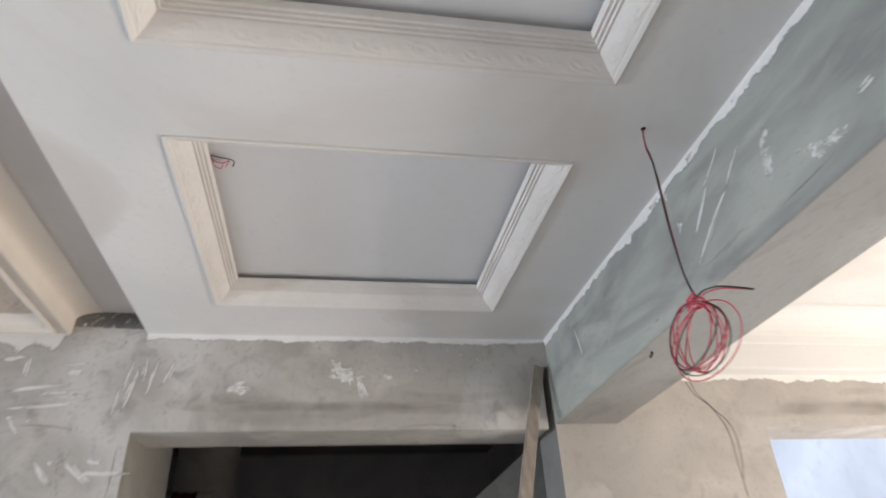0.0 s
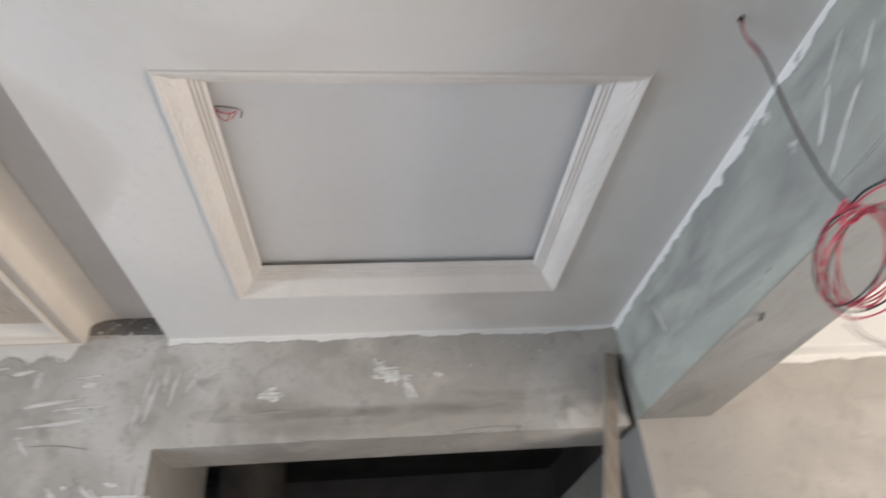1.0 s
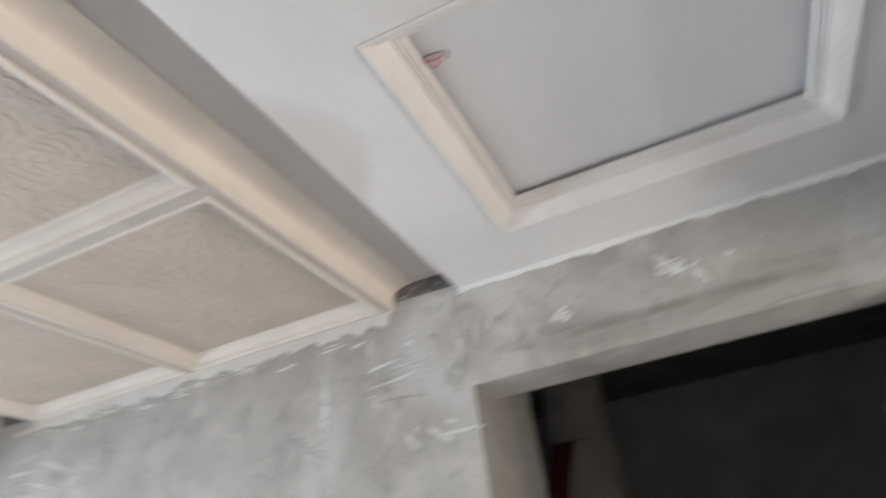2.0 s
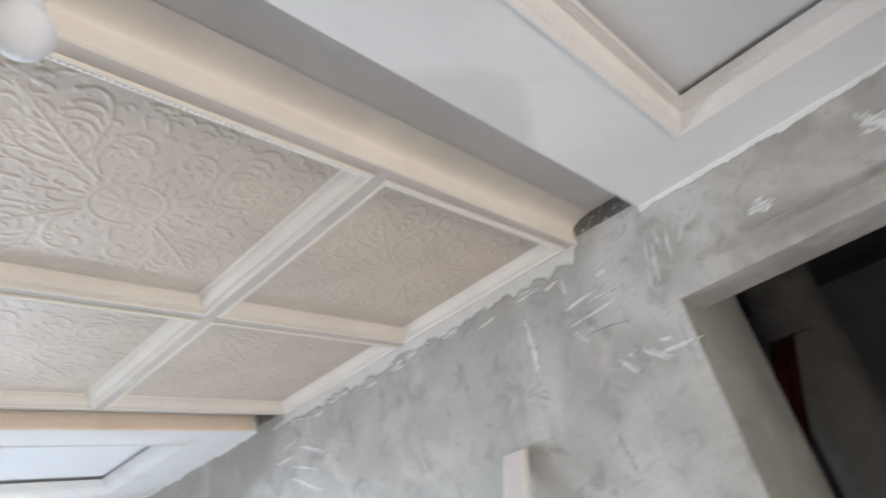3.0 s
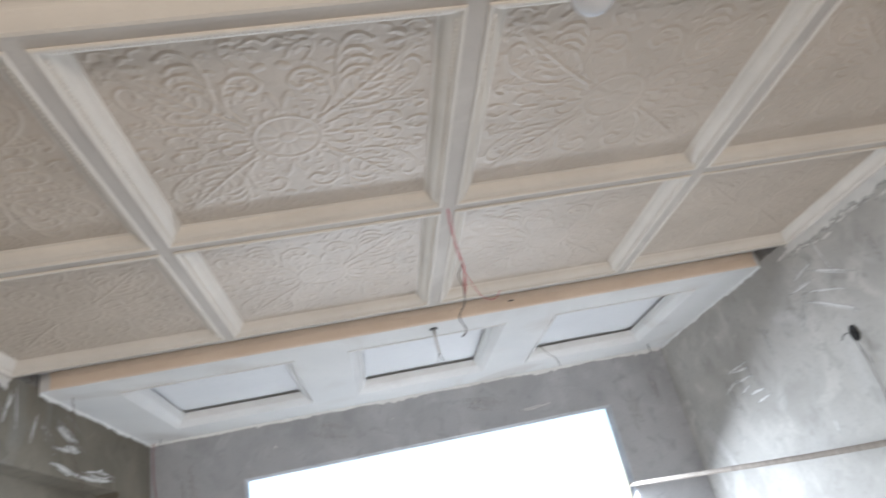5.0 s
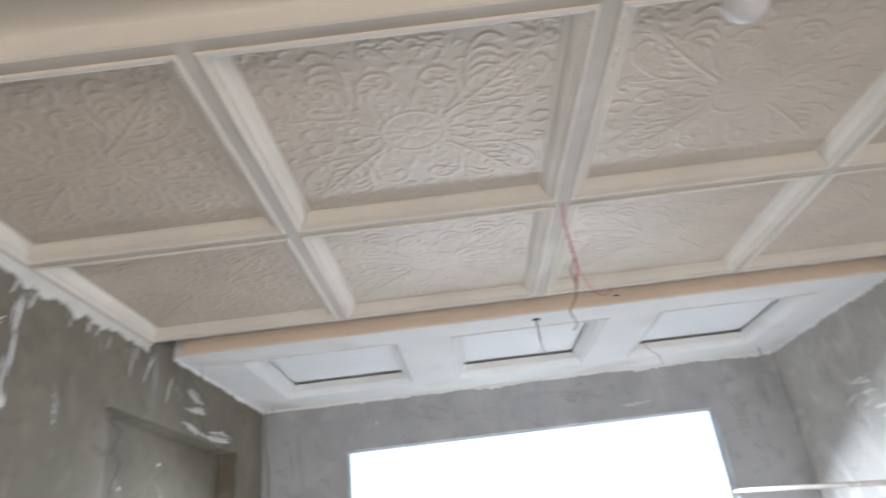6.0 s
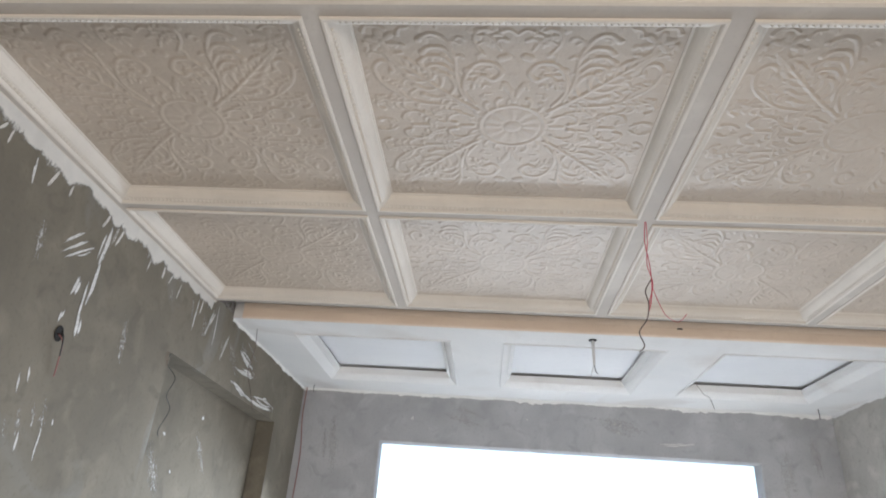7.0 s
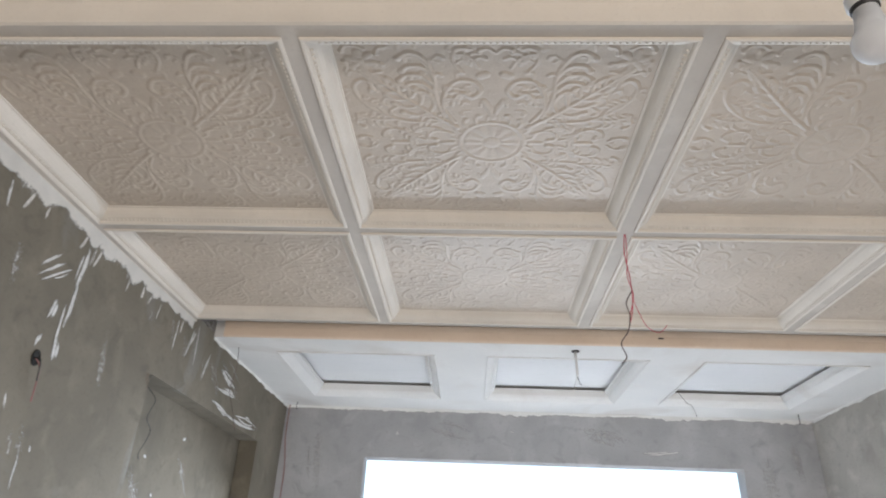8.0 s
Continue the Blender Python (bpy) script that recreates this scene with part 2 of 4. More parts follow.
def ring_sweep(x0, x1, y0, y1, profile, closed=False, steps=1, lift=None):
    """A moulding round a rectangle: profile points (inset, z), mitred at the corners. lift(s, k): displacement along the run."""
    corners = [(x0, y0, 1, 1), (x1, y0, -1, 1), (x1, y1, -1, -1), (x0, y1, 1, -1)]
    verts, faces, rows = [], [], []
    for c in range(4):
        a, b = corners[c], corners[(c + 1) % 4]
        length = abs(b[0] - a[0]) + abs(b[1] - a[1])
        for s in range(steps):
            f = s / steps
            row = []
            for k, (d, z) in enumerate(profile):
                px, py = a[0] + a[2] * d, a[1] + a[3] * d
                qx, qy = b[0] + b[2] * d, b[1] + b[3] * d
                dz = lift(f * length, length, k) if lift else 0.0
                row.append(len(verts))
                verts.append((px + (qx - px) * f, py + (qy - py) * f, z - dz))
            rows.append(row)
    n = len(rows)
    for r in range(n):
        p, q = rows[r], rows[(r + 1) % n]
        m = len(profile)
        for k in range(m if closed else m - 1):
            faces.append([p[k], q[k], q[(k + 1) % m], p[(k + 1) % m]])
    return verts, faces


def run_sweep(xa, xb, profile):
    """A straight moulding along x: profile points (y, z), with closed ends."""
    m = len(profile)
    verts = [(x, y, z) for x in (xa, xb) for y, z in profile]
    faces = [[k, (k + 1) % m, m + (k + 1) % m, m + k] for k in range(m)]
    return verts, faces + [list(range(m)), list(range(2 * m - 1, m - 1, -1))]


def tube(points, radius, sides=7, taper=None):
    """A round bar or wire through the points."""
    pts = [Vector(p) for p in points]
    verts, faces = [], []
    side = None
    for i, p in enumerate(pts):
        t = (pts[min(i + 1, len(pts) - 1)] - pts[max(i - 1, 0)]).normalized()
        side = t.orthogonal() if side is None else side - t * side.dot(t)
        side = side.normalized()
        up = t.cross(side)
        r = radius if taper is None else radius * taper[i]
        for k in range(sides):
            a = 2 * math.pi * k / sides
            verts.append(p + r * (math.cos(a) * side + math.sin(a) * up))
    for i in range(len(pts) - 1):
        for k in range(sides):
            faces.append([i * sides + k, i * sides + (k + 1) % sides, (i + 1) * sides + (k + 1) % sides, (i + 1) * sides + k])
    e = (len(pts) - 1) * sides
    return verts, faces + [list(range(sides))[::-1], [e + k for k in range(sides)]]


def glide(points, n=10):
    """A smooth line through a few points."""
    p = [Vector(points[0]), *[Vector(q) for q in points], Vector(points[-1])]
    out = []
    for i in range(1, len(p) - 2):
        for s in range(n):
            t = s / n
            out.append(0.5 * (2 * p[i] + (p[i + 1] - p[i - 1]) * t + (2 * p[i - 1] - 5 * p[i] + 4 * p[i + 1] - p[i + 2]) * t * t + (3 * p[i] - p[i - 1] - 3 * p[i + 1] + p[i + 2]) * t ** 3))
    return out + [p[-1]]


def lathe(profile, centre, sides=28):
    """Profile points (radius, z) turned about an upright axis."""
    verts = [(centre[0] + r * math.cos(2 * math.pi * k / sides), centre[1] + r * math.sin(2 * math.pi * k / sides), centre[2] + z) for r, z in profile for k in range(sides)]
    faces = [[i * sides + k, i * sides + (k + 1) % sides, (i + 1) * sides + (k + 1) % sides, (i + 1) * sides + k] for i in range(len(profile) - 1) for k in range(sides)]
    return verts, faces


def beam_box(a, b, wide, thick, bend=0.0, n=6, seed=1):
    """A sawn board from a to b with slightly uneven edges."""
    rnd = random.Random(seed)
    a, b = Vector(a), Vector(b)
    t = (b - a).normalized()
    u = t.cross(Vector((1, 0, 0))).normalized()
    w = t.cross(u).normalized()
    verts, faces = [], []
    for i in range(n + 1):
        c = a + (b - a) * i / n + w * bend * math.sin(math.pi * i / n)
        for su, sw in ((-1, -1), (1, -1), (1, 1), (-1, 1)):
            verts.append(c + u * su * (wide / 2 + rnd.uniform(-0.002, 0.002)) + w * sw * (thick / 2 + rnd.uniform(-0.001, 0.001)))
    for i in range(n):
        for k in range(4):
            faces.append([i * 4 + k, i * 4 + (k + 1) % 4, i * 4 + 4 + (k + 1) % 4, i * 4 + 4 + k])
    return verts, faces + [[3, 2, 1, 0], [n * 4, n * 4 + 1, n * 4 + 2, n * 4 + 3]]


# ---------------------------------------------------------------- structure
structure("ground", slab("z", -0.32, -0.13, -400, 400, -400, 400), M_GROUND, "dry pale earth outside the building", "ground")
structure("floor", slab("z", -0.12, 0.0, -0.25, 7.75, -4.2, 6.25), M_FLOOR, "bare grey cement screed floor of an unfinished room", "floor")
# unseen sheet added over the floor so that less light bounces up
structure("dark_floor_sheet", slab("z", 0.0, 0.006, 0.0, W, -4.0, -0.35), M_BROWN, "unseen dark brown sheet laid to cut light off the floor", "floor")
structure("wall_north", slab("y", 6.0, 6.15, -0.25, W + 0.25, 0.0, 3.0, [(0.697, 3.694, 0.9, 2.349)]), M_CEM_N, "grey cement plastered wall with a wide open window", "wall", 0.009)
structure("wall_east", slab("x", W, W + 0.25, -4.2, 6.0, 0.0, 3.0, [(-0.203, 1.525, -1, 2.342), (-0.203, -0.168, 2.3, 2.62), (-2.65, -1.2, 0.9, 2.345)]), M_CEM_E, "patchy grey cement plastered wall with a doorless opening", "wall", 0.009)
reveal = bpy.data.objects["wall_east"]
# jamb faces get the darker plaster in place of shade
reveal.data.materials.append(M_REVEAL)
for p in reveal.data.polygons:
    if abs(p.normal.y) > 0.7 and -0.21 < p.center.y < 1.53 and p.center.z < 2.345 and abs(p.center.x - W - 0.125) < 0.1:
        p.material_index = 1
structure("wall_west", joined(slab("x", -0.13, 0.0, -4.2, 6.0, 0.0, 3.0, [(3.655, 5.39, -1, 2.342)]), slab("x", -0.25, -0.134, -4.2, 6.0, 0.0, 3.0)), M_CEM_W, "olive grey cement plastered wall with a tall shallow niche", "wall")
# this wall and its opening are out of view, added for the south lamp
structure("wall_south", slab("y", -4.2, -4.0, 0.0, W, 0.0, 3.0, [(1.2, 3.4, 0.05, 2.3)]), M_BEIGE, "unseen closing wall with an opening added for warm light", "wall")
structure("roof_slab", joined(slab("z", 3.0, 3.15, -0.25, 4.55, -4.2, 6.25), slab("z", 3.0, 3.15, 4.55, 7.75, -0.85, 3.55)), M_DARK, "rough grey concrete slab above the false ceiling", "ceiling")
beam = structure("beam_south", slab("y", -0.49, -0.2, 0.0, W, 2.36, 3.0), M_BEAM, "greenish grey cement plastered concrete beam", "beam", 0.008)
# down-facing faces take the shade-darkened cement
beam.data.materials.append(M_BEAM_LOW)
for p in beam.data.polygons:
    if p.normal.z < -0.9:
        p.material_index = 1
structure("ceiling_upper", slab("z", ZU, ZU + 0.04, 0.0, W, -0.2, 6.0), M_PANEL, "flat pale gypsum ceiling inside the recesses and channels", "ceiling")
# thin sheets that darken the channel roofs in place of shade
structure("ceiling_channel", joined(slab("z", ZU - 0.006, ZU - 0.002, 0.0, W, 1.533, 1.832), slab("z", ZU - 0.006, ZU - 0.002, 0.0, W, 3.975, 4.252)), M_CHANNEL, "beige plaster in the sunk channels, shade put into its colour", "ceiling")
structure("ceiling_south_room", slab("z", 2.86, 2.90, 0.0, W, -4.0, -0.49), M_SOFFIT, "flat white gypsum ceiling of the adjoining space", "ceiling")
cornice = [(W, 2.587), (4.213, 2.587), (4.208, 2.592), (4.208, 2.712), (4.198, 2.718)] + [(4.06 + 0.138 * math.cos(a), 2.724 + 0.134 * math.sin(a)) for a in [math.pi / 2 * k / 8 for k in range(9)]] + [(W, 2.858)]
v, f = run_sweep(-4.0, -0.495, cornice)
structure("cornice_south_room", ([(y, x, z) for x, y, z in v], f), M_SOFFIT, "plain white gypsum cornice along the wall head", "cornice")
structure("wall_south_facing", slab("x", W - 0.006, W - 0.001, -4.0, -0.2, 0.0, 2.60, [(-2.65, -1.2, 0.9, 2.345), (-0.49, -0.1, 2.36, 4)]), M_BEIGE, "warm beige cement plaster on the wall beside the window", "wall")
# backdrop added to tone down the bright sky behind the east window
structure("window_backdrop", slab("x", 8.6, 8.8, -17.0, -3.0, -0.13, 7.0), M_BACKDROP, "pale blue grey backdrop added outside the east window", "backdrop")
# the unlit room behind the opening
# the hole in the y = 3.4 wall is unseen, added to brighten this room
structure("dark_room_shell", joined(slab("x", 7.6, 7.75, -0.7, 3.4, 0, 3.0), slab("y", -0.85, -0.7, 4.55, 7.75, 0, 3.0), slab("y", 3.4, 3.55, 4.55, 7.75, 0, 3.0, [(5.5, 6.2, 1.2, 2.1)])), M_ROOM, "bare walls of the room behind, with an unseen hole added for light", "wall")
wing = [(-0.7, 0.0), (0.16, 0.0), (0.16, 2.075), (-0.7, 2.75)]
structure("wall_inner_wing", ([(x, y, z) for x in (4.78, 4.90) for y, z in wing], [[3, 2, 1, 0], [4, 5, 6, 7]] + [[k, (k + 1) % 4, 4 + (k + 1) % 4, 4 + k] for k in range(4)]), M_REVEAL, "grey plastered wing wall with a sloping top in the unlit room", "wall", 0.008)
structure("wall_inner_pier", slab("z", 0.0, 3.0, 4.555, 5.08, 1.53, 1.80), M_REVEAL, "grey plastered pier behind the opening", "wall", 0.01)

PANELS_N = [(0.32, 1.316), (1.654, 2.647), (2.988, 3.96)]
PANELS_S = [(0.32, 1.316), (1.66, 2.69), (3.005, 3.985)]
YN, YS = (4.53, 5.625), (0.12, 1.212)
structure("ceiling_soffit_north", slab("z", ZS, ZU - 0.002, 0.0, W, 4.28, 6.0, [(a, b, *YN) for a, b in PANELS_N]), M_SOFFIT, "white gypsum soffit with three recessed panels", "ceiling")
structure("ceiling_soffit_south", slab("z", ZS, ZU - 0.002, 0.0, W, -0.2, 1.53, [(a, b, *YS) for a, b in PANELS_S]), M_SOFFIT, "white gypsum soffit with three recessed panels", "ceiling")

structure("fascia_north", run_sweep(0.06, W - 0.03, [(4.2785, ZS + 0.001), (4.270, ZS + 0.003), (4.266, ZS + 0.012), (4.268, ZS + 0.06), (4.262, ZS + 0.075), (4.256, ZU - 0.006), (4.2785, ZU - 0.004)]), M_FASCIA, "plaster moulding along the soffit edge, warm light in its peach colour", "molding")

# coffered middle: ribs with a cove on its south side
ZR, ZP = 2.745, 2.790
HX, HY = 0.505, 0.496
CX, CY = (0.5425, 1.6125, 2.6925, 3.7625), (1.881, 2.933)
BX = [(c - HX, c + HX) for c in CX]
BY = [(c, c + 2 * HY) for c in CY]
ribs = slab("z", ZR, ZP + 0.03, 0.0, W, 1.835, 3.972, [(*x, *y) for x in BX for y in BY])
cove = [(1.8345, ZR - 0.001), (1.826, ZR + 0.003), (1.824, ZR + 0.055)] + [(1.724 + 0.100 * math.cos(a), ZR + 0.058 + 0.0395 * math.sin(a)) for a in [math.pi / 2 * k / 12 for k in range(1, 13)]] + [(1.8345, ZU - 0.007)]
structure("ceiling_coffer_ribs", ribs, M_RIBFACE, "greyish plaster ribs dividing the coffered ceiling", "ceiling")
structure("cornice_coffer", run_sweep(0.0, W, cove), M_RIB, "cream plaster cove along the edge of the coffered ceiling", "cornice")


# ---------------------------------------------------------------- soffit panel mouldings
def frieze(s, length, k):
    """A cast vine with curling leaves along the sloping band."""
    if not 4 <= k <= 12:
        return 0.0
    v = (k - 8) / 4.0
    u = (s - length / 2) / 0.135
    phase = u - math.floor(u)
    turn = 1 if math.floor(u) % 2 else -1
    du, dv = (phase - 0.5) * 2, v * turn
    r, a = math.hypot(du, dv * 0.85), math.atan2(dv, du)
    curl = max(0.0, 1 - abs(r - 0.30 - 0.085 * a) / 0.13)
    petal = max(0.0, 1 - abs(r - 0.82) / 0.22) * (0.5 + 0.5 * math.cos(6 * a))
    knob = max(0.0, 1 - r / 0.16)
    edge = 1 - abs(v) ** 6
    return 0.0022 * edge * max(curl, 0.75 * petal, knob)


def panel_moulding(x0, x1, y0, y1, material):
    prof = [(-0.006, ZS), (-0.006, ZS - 0.006), (-0.002, ZS - 0.008), (0.006, ZS - 0.004)]
    prof += [(0.010 + 0.038 * k / 8, ZS + 0.034 * k / 8 - 0.004 * math.sin(math.pi * k / 8)) for k in range(9)]
    prof += [(0.0490, ZS + 0.042), (0.0565, ZS + 0.040), (0.0575, ZS + 0.049), (0.0650, ZS + 0.047), (0.0660, ZS + 0.056), (0.0745, ZS + 0.054), (0.078, ZS + 0.075), (0.05, ZS + 0.078), (0.004, ZS + 0.03)]
    geo = ring_sweep(x0, x1, y0, y1, prof, steps=150, lift=frieze)
    ob = new("panel_molding", mesh_of("panel_molding", *geo, material, smooth=False))
    return tagged(ob, "cream white cast plaster moulding with leaf frieze round a recessed panel", "ceiling molding", "soffit panel mouldings")


for a, b in PANELS_S:
    panel_moulding(a, b, *YS, M_MOULD)
for a, b in PANELS_N:
    panel_moulding(a, b, *YN, M_SOFFIT)


# ---------------------------------------------------------------- coffers with cast relief
def relief(n, half_x, half_y):
    """Heights of the cast ornament over a quarter of the panel, from strokes: roundel, scrolls and leaf fans."""
    xs, ys = np.linspace(0, half_x, n), np.linspace(0, half_y, n)
    X, Y = np.meshgrid(xs, ys, indexing="ij")
    H = np.zeros_like(X)

    def stroke(pts, w0, w1, h):
        nonlocal H
        pts = np.array(pts)
        for i in range(len(pts) - 1):
            a, b = pts[i], pts[i + 1]
            d = b - a
            s = np.clip(((X - a[0]) * d[0] + (Y - a[1]) * d[1]) / (d @ d + 1e-12), 0, 1)
            dist = np.hypot(X - a[0] - s * d[0], Y - a[1] - s * d[1])
            f = i / max(1, len(pts) - 2)
            w = w0 + (w1 - w0) * f
            H = np.maximum(H, h * np.sqrt(np.clip(1 - (dist / w) ** 2, 0, 1)))

    def scroll(cx, cy, r, start, turns, way, w=0.011, h=0.010):
        pts = []
        for i in range(26):
            f = i / 25
            a = start + way * 2 * math.pi * turns * f
            q = r * (1 - 0.82 * f)
            pts.append((cx + q * math.cos(a), cy + q * math.sin(a)))
        stroke(pts, w, w * 0.55, h)
        stroke([pts[-1], (pts[-1][0] + 1e-4, pts[-1][1])], w * 0.9, w * 0.9, h * 1.2)

    def fan(bx, by, ang, spread, count, length, w=0.010, h=0.009):
        for i in range(count):
            a = ang + spread * (i / (count - 1) - 0.5)
            l = length * (1 - 0.35 * abs(i / (count - 1) - 0.5) * 2)
            curl = 0.5 * (i / (count - 1) - 0.5)
            pts = [(bx + l * f * math.cos(a + curl * f), by + l * f * math.sin(a + curl * f)) for f in np.linspace(0.12, 1, 6)]
            stroke(pts, w * 0.6, w, h)

    R = np.hypot(X, Y)
    T = np.arctan2(Y, X)
    H = np.maximum(H, 0.0085 * np.clip(1 - np.abs(R - 0.104) / 0.008, 0, 1) ** 0.5)
    H = np.maximum(H, np.where((R < 0.088) & (R > 0.034), 0.0048 * (0.55 + 0.45 * np.cos(12 * T)) * np.clip(R / 0.03, 0, 1), 0))
    H = np.maximum(H, 0.008 * np.sqrt(np.clip(1 - (R / 0.026) ** 2, 0, 1)))
    def leaf(x, y, ang, length, curl, lobes=7, w=0.0115, h=0.009):
        """An acanthus leaf: a curling spine with pointed lobes on both sides."""
        spine = [(x, y)]
        for k in range(14):
            a = ang + curl * (k / 13) ** 1.4
            spine.append((spine[-1][0] + length / 14 * math.cos(a), spine[-1][1] + length / 14 * math.sin(a)))
        stroke(spine, w * 0.55, w * 0.30, h)
        for k in range(lobes):
            f = 0.18 + 0.74 * k / max(1, lobes - 1)
            p = spine[int(f * 14)]
            a = ang + curl * f ** 1.4
            size = length * 0.34 * (1 - 0.55 * f)
            for side in (-1, 1):
                t = a + side * (1.05 - 0.45 * f)
                q = [(p[0] + size * s * math.cos(t - side * 0.5 * s), p[1] + size * s * math.sin(t - side * 0.5 * s)) for s in (0.1, 0.4, 0.7, 1.0)]
                stroke(q, w * 0.42, w * 0.20, h * 0.78)

    def plume(x, y, ang, length, curl, lobes, w=0.0105, h=0.010):
        """A bending frond whose lobes roll outwards from its convex side."""
        spine = [(x, y)]
        for k in range(16):
            a = ang + curl * (k / 15) ** 1.8
            spine.append((spine[-1][0] + length / 16 * math.cos(a), spine[-1][1] + length / 16 * math.sin(a)))
        stroke(spine, w * 0.45, w * 0.60, h)
        side = -1 if curl > 0 else 1
        for k in range(lobes):
            f = 0.25 + 0.65 * k / (lobes - 1)
            p, a = spine[int(f * 16)], ang + curl * f ** 1.8
            size = length * 0.36 * (1 - 0.45 * f)
            for way, share in ((side, 1.0), (-side, 0.55)):
                t = a + way * 0.45
                q = [(p[0] + size * share * g * math.cos(t + way * 1.3 * g * g), p[1] + size * share * g * math.sin(t + way * 1.3 * g * g)) for g in (0.05, 0.3, 0.55, 0.8, 1.0)]
                stroke(q, w * 0.40, w * 0.55, h * 0.8)

    def hook(pts, w=0.012, h=0.0105, n=7):
        """A stem through a few points, swelling to a rolled end."""
        w *= 0.74
        line = [tuple(q)[:2] for q in glide([(a, b, 0.0) for a, b in pts], n)]
        stroke(line, w * 0.65, w, h)
        end = line[-1]
        stroke([end, (end[0] + 1e-4, end[1])], w * 1.25, w * 1.25, h * 1.25)

    # the pair of scrolls over the roundel, each with an inner leaf
    hook([(0.118, 0.105), (0.150, 0.165), (0.146, 0.235), (0.112, 0.288), (0.066, 0.290), (0.040, 0.252), (0.062, 0.222), (0.088, 0.238)], 0.0125)
    plume(0.125, 0.185, 1.75, 0.085, 1.5, 3, 0.013)
    stroke([(0.0, 0.125), (0.012, 0.17), (0.03, 0.205)], 0.008, 0.011, 0.009)
    stroke([(0.026, 0.318), (0.040, 0.312)], 0.014, 0.011, 0.011)
    # a tall plume that bends outwards, lobe under lobe
    hook([(0.150, 0.130), (0.172, 0.215), (0.176, 0.315), (0.204, 0.385), (0.240, 0.402), (0.272, 0.380)], 0.0115)
    for k, (a, b) in enumerate(((0.345, 0.085), (0.310, 0.095), (0.275, 0.085), (0.240, 0.065))):
        hook([(0.176, a - 0.035), (0.190 + 0.2 * b, a + 0.004), (0.180 + 0.75 * b, a + 0.006), (0.180 + b, a - 0.014)], 0.0120 - 0.0006 * k, 0.010)
    # the great leaf towards the corner
    for side in (-1, 1):
        for k in range(6):
            f = 0.14 + 0.15 * k
            px, py = 0.165 + 0.20 * f, 0.125 + 0.20 * f
            t = radians(45) + side * (1.15 - 0.16 * k)
            reach = 0.088 * (1 - 0.45 * f)
            hook([(px, py), (px + 0.55 * reach * math.cos(t), py + 0.55 * reach * math.sin(t)), (px + reach * math.cos(t - side * 0.35), py + reach * math.sin(t - side * 0.35))], 0.0120, 0.0092, 4)
    stroke([(0.110, 0.078), (0.20, 0.155), (0.29, 0.245), (0.372, 0.330)], 0.008, 0.006, 0.0125)
    # a flower in the corner with a curl on either side
    for k in range(6):
        a = k * math.pi / 3 + 0.3
        stroke([(0.375 + 0.018 * math.cos(a), 0.372 + 0.018 * math.sin(a)), (0.375 + 0.036 * math.cos(a), 0.372 + 0.036 * math.sin(a))], 0.011, 0.013, 0.010)
    stroke([(0.375, 0.372), (0.3752, 0.372)], 0.012, 0.012, 0.0125)
    hook([(0.360, 0.415), (0.385, 0.430), (0.412, 0.428), (0.424, 0.408)], 0.0085)
    hook([(0.300, 0.425), (0.322, 0.418), (0.330, 0.398)], 0.009)
    hook([(0.426, 0.330), (0.418, 0.350), (0.424, 0.368)], 0.009)
    # a rolled stem along the flank
    hook([(0.205, 0.105), (0.280, 0.112), (0.345, 0.148), (0.396, 0.202), (0.412, 0.262), (0.390, 0.294), (0.362, 0.282), (0.360, 0.256)], 0.0115)
    plume(0.335, 0.150, 1.05, 0.085, -0.9, 4, 0.0115)
    plume(0.300, 0.120, -0.10, 0.125, 0.75, 4, 0.0120)
    hook([(0.392, 0.130), (0.420, 0.118), (0.428, 0.092), (0.408, 0.078)], 0.0095)
    # the spray along the middle line
    hook([(0.125, 0.045), (0.165, 0.062), (0.198, 0.050), (0.204, 0.022), (0.182, 0.014)], 0.0105)
    plume(0.165, 0.070, 0.35, 0.09, -1.4, 4, 0.0115)
    hook([(0.262, 0.045), (0.300, 0.070), (0.338, 0.062), (0.350, 0.034), (0.330, 0.022)], 0.0105)
    plume(0.215, 0.015, 0.30, 0.09, 1.2, 4, 0.0105)
    stroke([(0.265, 0.0), (0.32, 0.0)], 0.0085, 0.0065, 0.0105)
    stroke([(0.125, 0.0), (0.16, 0.0)], 0.0085, 0.0065, 0.0095)
    hook([(0.375, 0.012), (0.405, 0.030), (0.428, 0.026)], 0.009)
    plume(0.045, 0.345, 1.15, 0.10, -1.6, 4, 0.0120)
    hook([(0.095, 0.330), (0.118, 0.372), (0.110, 0.412), (0.082, 0.420)], 0.0100)
    hook([(0.0, 0.400), (0.022, 0.418), (0.044, 0.412)], 0.0090)
    for k in range(5):
        a = radians(9 + 18 * k)
        hook([(0.112 * math.cos(a), 0.112 * math.sin(a)), (0.132 * math.cos(a + 0.05), 0.132 * math.sin(a + 0.05)), (0.142 * math.cos(a + 0.16), 0.142 * math.sin(a + 0.16))], 0.0105, 0.007, 3)
    rnd = random.Random(12)
    for gx in range(8):
        for gy in range(8):
            x, y = 0.03 + 0.057 * gx + rnd.uniform(-0.018, 0.018), 0.03 + 0.057 * gy + rnd.uniform(-0.018, 0.018)
            a, bend, size = math.atan2(y, x) + rnd.uniform(-1.0, 1.0), rnd.choice((-1.7, 1.7)), rnd.uniform(0.020, 0.038)
